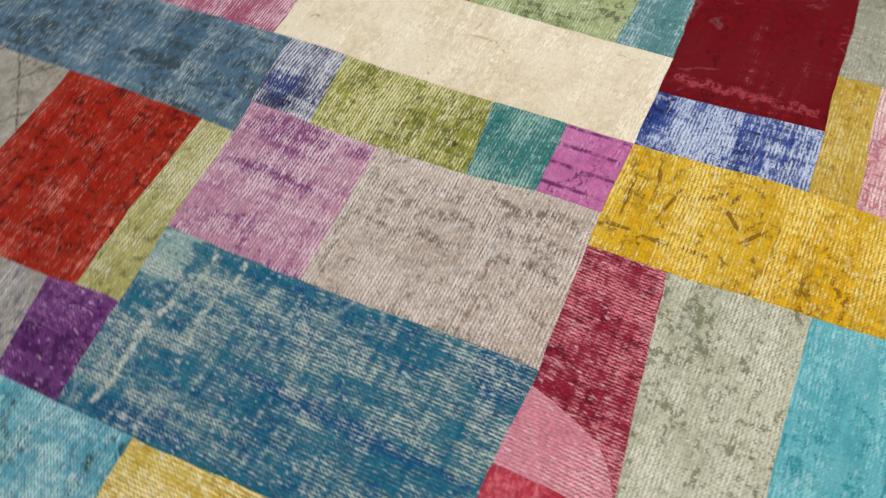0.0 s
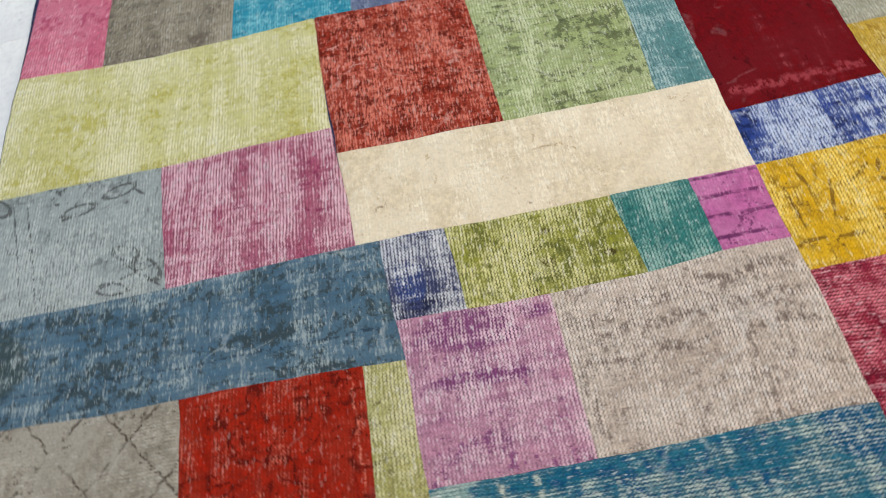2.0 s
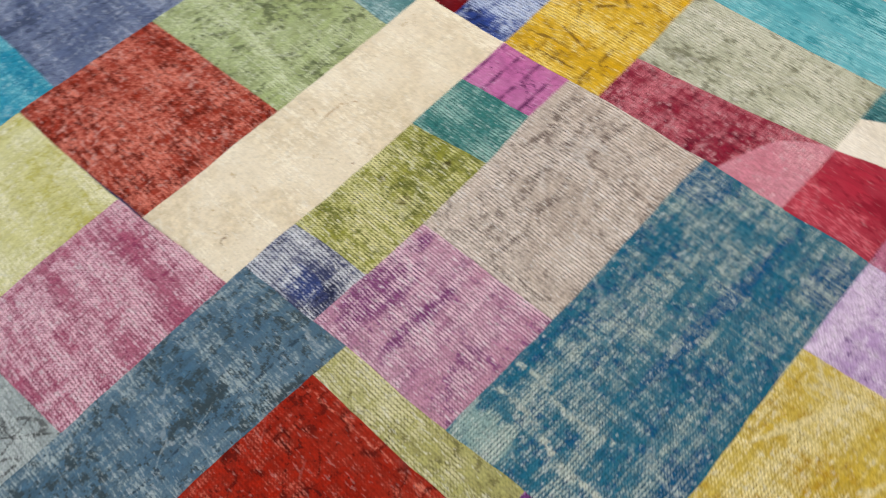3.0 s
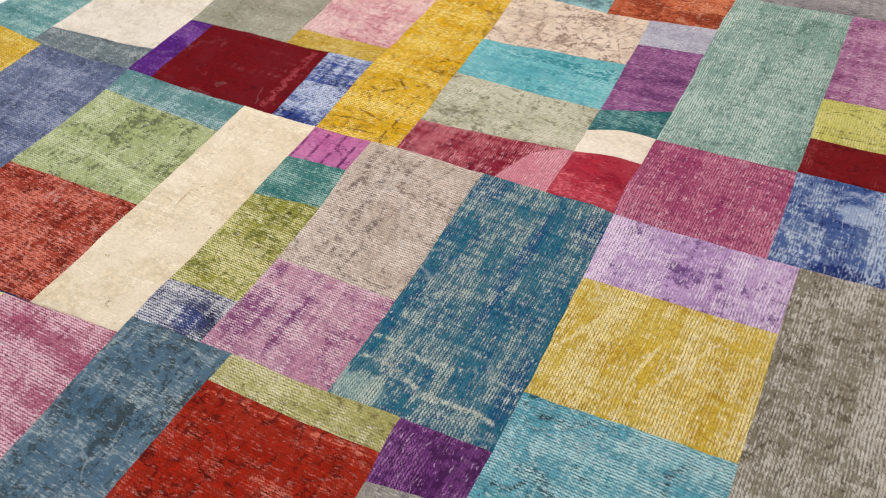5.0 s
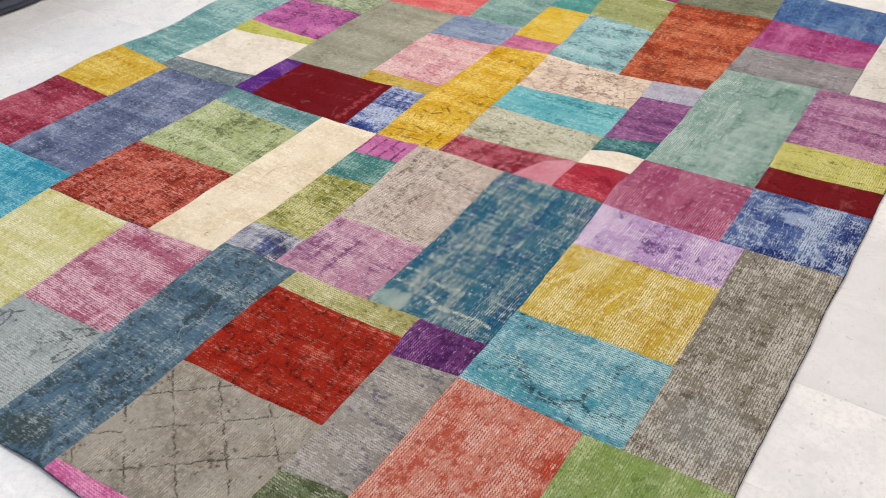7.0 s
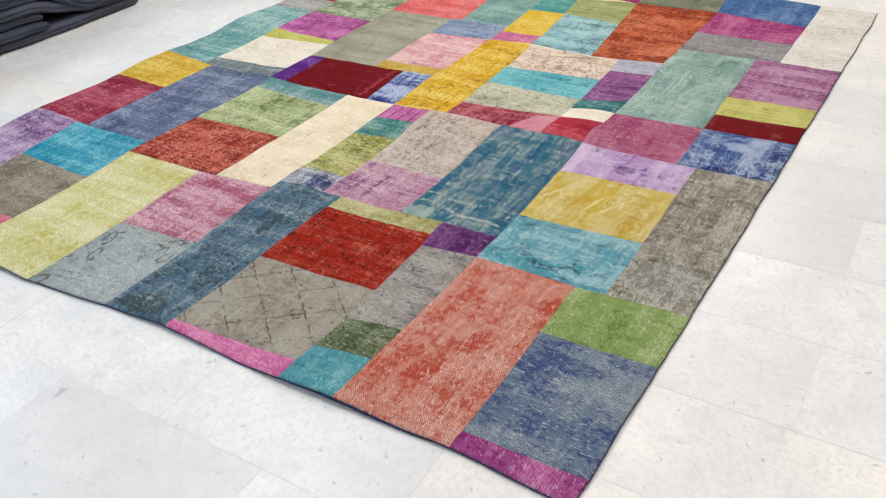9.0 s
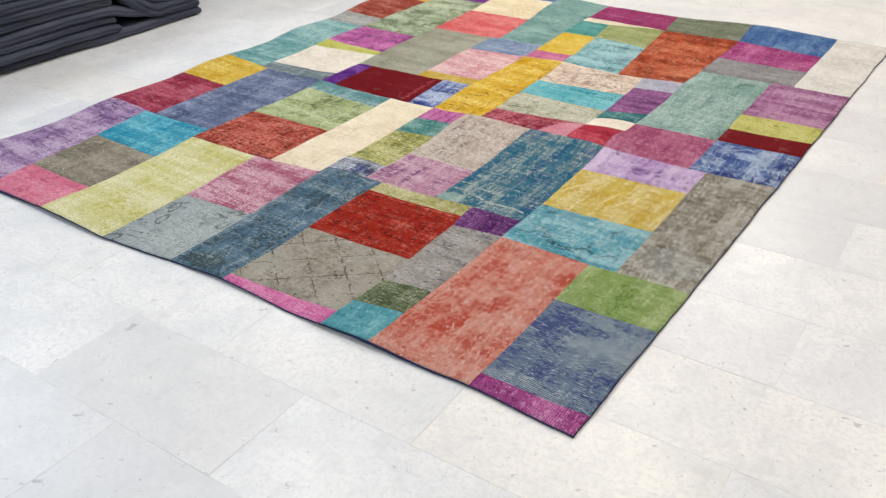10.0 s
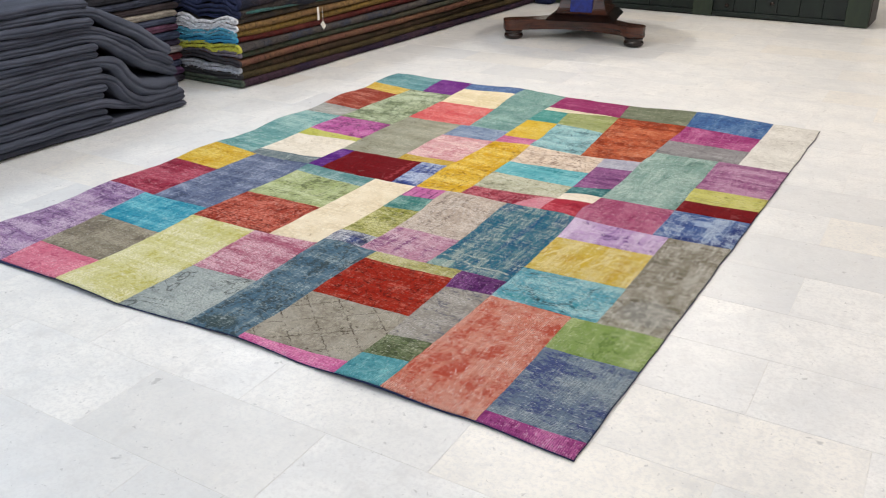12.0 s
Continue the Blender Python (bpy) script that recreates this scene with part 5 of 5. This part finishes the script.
# ---- the table on its carved foot ----
def table():
    ob = thing("pedestal_table", "polished walnut pedestal table with three bun feet", "table", at=(-2.11, 4.87, 0))
    feet = [Vector((-0.45, -0.36)), Vector((0.49, -0.20)), Vector((-0.14, 0.56))]
    for p in feet:
        bun = lathe([(0.050, 0.0), (0.070, 0.008), (0.076, 0.026), (0.070, 0.042), (0.060, 0.047), (0.068, 0.053), (0.071, 0.063), (0.064, 0.074)], 28, p)
        part("bun_foot", bun, EBONY, ob, "dark turned bun foot", True)
    # concave three-cornered platform with rounded pads over the feet
    rim = []
    for i in range(3):
        p, q = feet[i], feet[(i + 1) % 3]
        c = Vector((0, 0))
        out = (p - c).normalized()
        a0 = math.atan2(out.y, out.x)
        for k in range(-6, 7):
            a = a0 + math.radians(100) * k / 6
            rim.append(p + Vector((math.cos(a), math.sin(a))) * 0.082)
        pull = ((p + q) / 2 - c).normalized()
        s, e = p + (q - p).normalized() * 0.13, q + (p - q).normalized() * 0.13
        for k in range(0, 9):
            t = k / 8
            rim.append(s.lerp(e, t) - pull * 0.10 * math.sin(math.pi * t))
    plat = bmesh.new()
    low = [plat.verts.new((v.x, v.y, 0.074)) for v in rim]
    high = [plat.verts.new((v.x, v.y, 0.152)) for v in rim]
    plat.faces.new(low[::-1])
    plat.faces.new(high)
    for k in range(len(rim)):
        m = (k + 1) % len(rim)
        plat.faces.new((low[k], low[m], high[m], high[k]))
    part("platform", plat, WALNUT, ob)

    def post(levels, corners=4, turn=45):
        bm = bmesh.new()
        rings = []
        for w, d, z in levels:
            ring = []
            for k in range(corners):
                a = math.radians(turn + 360 * k / corners + 13)
                ring.append(bm.verts.new((w * math.cos(a), d * math.sin(a), z)))
            rings.append(ring)
        for a, b in zip(rings, rings[1:]):
            for k in range(corners):
                bm.faces.new((a[k], a[(k + 1) % corners], b[(k + 1) % corners], b[k]))
        bm.faces.new(rings[0][::-1])
        bm.faces.new(rings[-1])
        bmesh.ops.bevel(bm, geom=[e for e in bm.edges], offset=0.006, segments=2, affect="EDGES")
        return bm

    part("plinth", post([(0.38, 0.38, 0.152), (0.34, 0.34, 0.185), (0.31, 0.31, 0.20)]), EBONY, ob, "dark moulded plinth")
    part("column", post([(0.29, 0.29, 0.20), (0.26, 0.26, 0.235), (0.235, 0.235, 0.30), (0.215, 0.215, 0.45), (0.20, 0.20, 0.68), (0.26, 0.26, 0.72)]), WALNUT, ob)
    inlay = box(-0.085, 0.085, -0.20, -0.15, 0.215, 0.62, 0.003, 1)
    for v in inlay.verts:
        v.co.y += 0.052 * (v.co.z - 0.215) / 0.405
    bmesh.ops.rotate(inlay, verts=inlay.verts, cent=(0, 0, 0), matrix=Matrix.Rotation(math.radians(13), 3, "Z"))
    part("inlay_panel", inlay, BLUEPAINT, ob, "cobalt blue painted panel")
    part("tabletop", lathe([(0.60, 0.72), (0.64, 0.728), (0.65, 0.74), (0.65, 0.752), (0.64, 0.76), (0.3, 0.762)], 64), WALNUT, ob, "", False)


table()


# ---- green cabinet at the back ----
def cabinet():
    ob = thing("green_cabinet", "dark green painted wooden cabinet on the marble floor", "cabinet", at=(0, -0.275, 0))
    part("body", box(-3.05, -0.225, 6.545, 6.98, 0.035, 0.98, 0.004), GREENPAINT, ob)
    part("plinth", box(-3.04, -0.24, 6.535, 6.96, 0.001, 0.035), DARKWOOD, ob, "dark recessed plinth")
    for x0, x1 in ((-3.06, -2.89), (-1.655, -1.485), (-0.385, -0.21)):
        part("stile", box(x0, x1, 6.50, 6.544, 0.006, 0.97, 0.004), GREENSTILE, ob, "worn lighter green stile")
    for x0, x1 in ((-2.888, -1.657), (-1.483, -0.387)):
        part("rail", box(x0, x1, 6.508, 6.544, 0.012, 0.05, 0.003), GREENPAINT, ob)
        part("rail", box(x0, x1, 6.508, 6.544, 0.87, 0.965, 0.003), GREENPAINT, ob)
        n = 6
        for k in range(n):
            a, b = x0 + (x1 - x0) * k / n, x0 + (x1 - x0) * (k + 1) / n
            part("board", box(a + 0.002, b - 0.002, 6.522, 6.543, 0.052, 0.868, 0.004), GREENPAINT, ob)
    for x, z in ((-1.36, 0.10), (-0.98, 0.14), (-1.36, 0.30), (-0.98, 0.34)):
        knob = lathe([(0.016, -0.012), (0.018, 0.0), (0.012, 0.008), (0.004, 0.011)], 14)
        bmesh.ops.rotate(knob, verts=knob.verts, cent=(0, 0, 0), matrix=Matrix.Rotation(math.radians(90), 3, "X"))
        bmesh.ops.translate(knob, verts=knob.verts, vec=(x, 6.515, z))
        part("stud", knob, EBONY, ob, "black iron stud", True)
    # the side turned from the light: its shade is put into the dark brown
    part("side_panel", box(-0.224, -0.204, 6.548, 6.975, 0.006, 0.96, 0.003), DARKWOOD, ob, "brown wooden cabinet side, darkened for the shade on it")
    part("top", box(-3.09, -0.19, 6.47, 7.0, 0.982, 1.02, 0.006), GREENSTILE, ob)


cabinet()

# ---- floor tiles, laid in a half bond ----
TILE_L, TILE_W, TURN = 0.606, 0.303, math.radians(1.85)
ORIGIN = Vector((0.30, 0.70))


def tile_shape(length, width):
    l, w = length / 2 - 0.0008, width / 2 - 0.0008
    e = 0.0005
    verts = [(sx * l, sy * w, z) for z in (-0.012, -e) for sx, sy in ((-1, -1), (1, -1), (1, 1), (-1, 1))]
    verts += [(sx * (l - e), sy * (w - e), 0.0) for sx, sy in ((-1, -1), (1, -1), (1, 1), (-1, 1))]
    faces = [(8, 9, 10, 11)]
    for o in (0, 4):
        faces += [(o + k, o + (k + 1) % 4, o + 4 + (k + 1) % 4, o + 4 + k) for k in range(4)]
    return verts, faces


def lay_tiles():
    verts, faces = tile_shape(TILE_L, TILE_W)
    shared = mesh_of("tile", verts, faces, MARBLE, False)
    c, s = math.cos(TURN), math.sin(TURN)
    far_v, far_f = [], []
    rnd = random.Random(11)
    for row in range(-20, 28):
        for col in range(-14, 9):
            u = (col + 0.5 + (0.5 if row % 2 == 0 else 0.0)) * TILE_L
            v = (row + 0.5) * TILE_W
            x, y = ORIGIN.x + c * u - s * v, ORIGIN.y + s * u + c * v
            if not (ROOM_X0 + 0.31 < x < ROOM_X1 - 0.31 and ROOM_Y0 + 0.17 < y < ROOM_Y1 - 0.17):
                continue
            m = pose(x, y, rnd.uniform(-0.0001, 0.0002), rnd.uniform(-0.05, 0.05), rnd.uniform(-0.03, 0.03), math.degrees(TURN) + rnd.choice((0, 180)))
            if -3.3 < x < 1.7 and -1.9 < y < 5.6:
                ob = new("tile", shared)
                ob.parent = floor
                ob.matrix_local = m
            else:
                o = len(far_v)
                far_v.extend(tuple(m @ Vector(p)) for p in verts)
                far_f.extend(tuple(o + k for k in f) for f in faces)
    rest = under("tile_field", mesh_of("tile_field", far_v, far_f, MARBLE_FAR, False), floor)
    tagged(rest, kind="stuff")


lay_tiles()
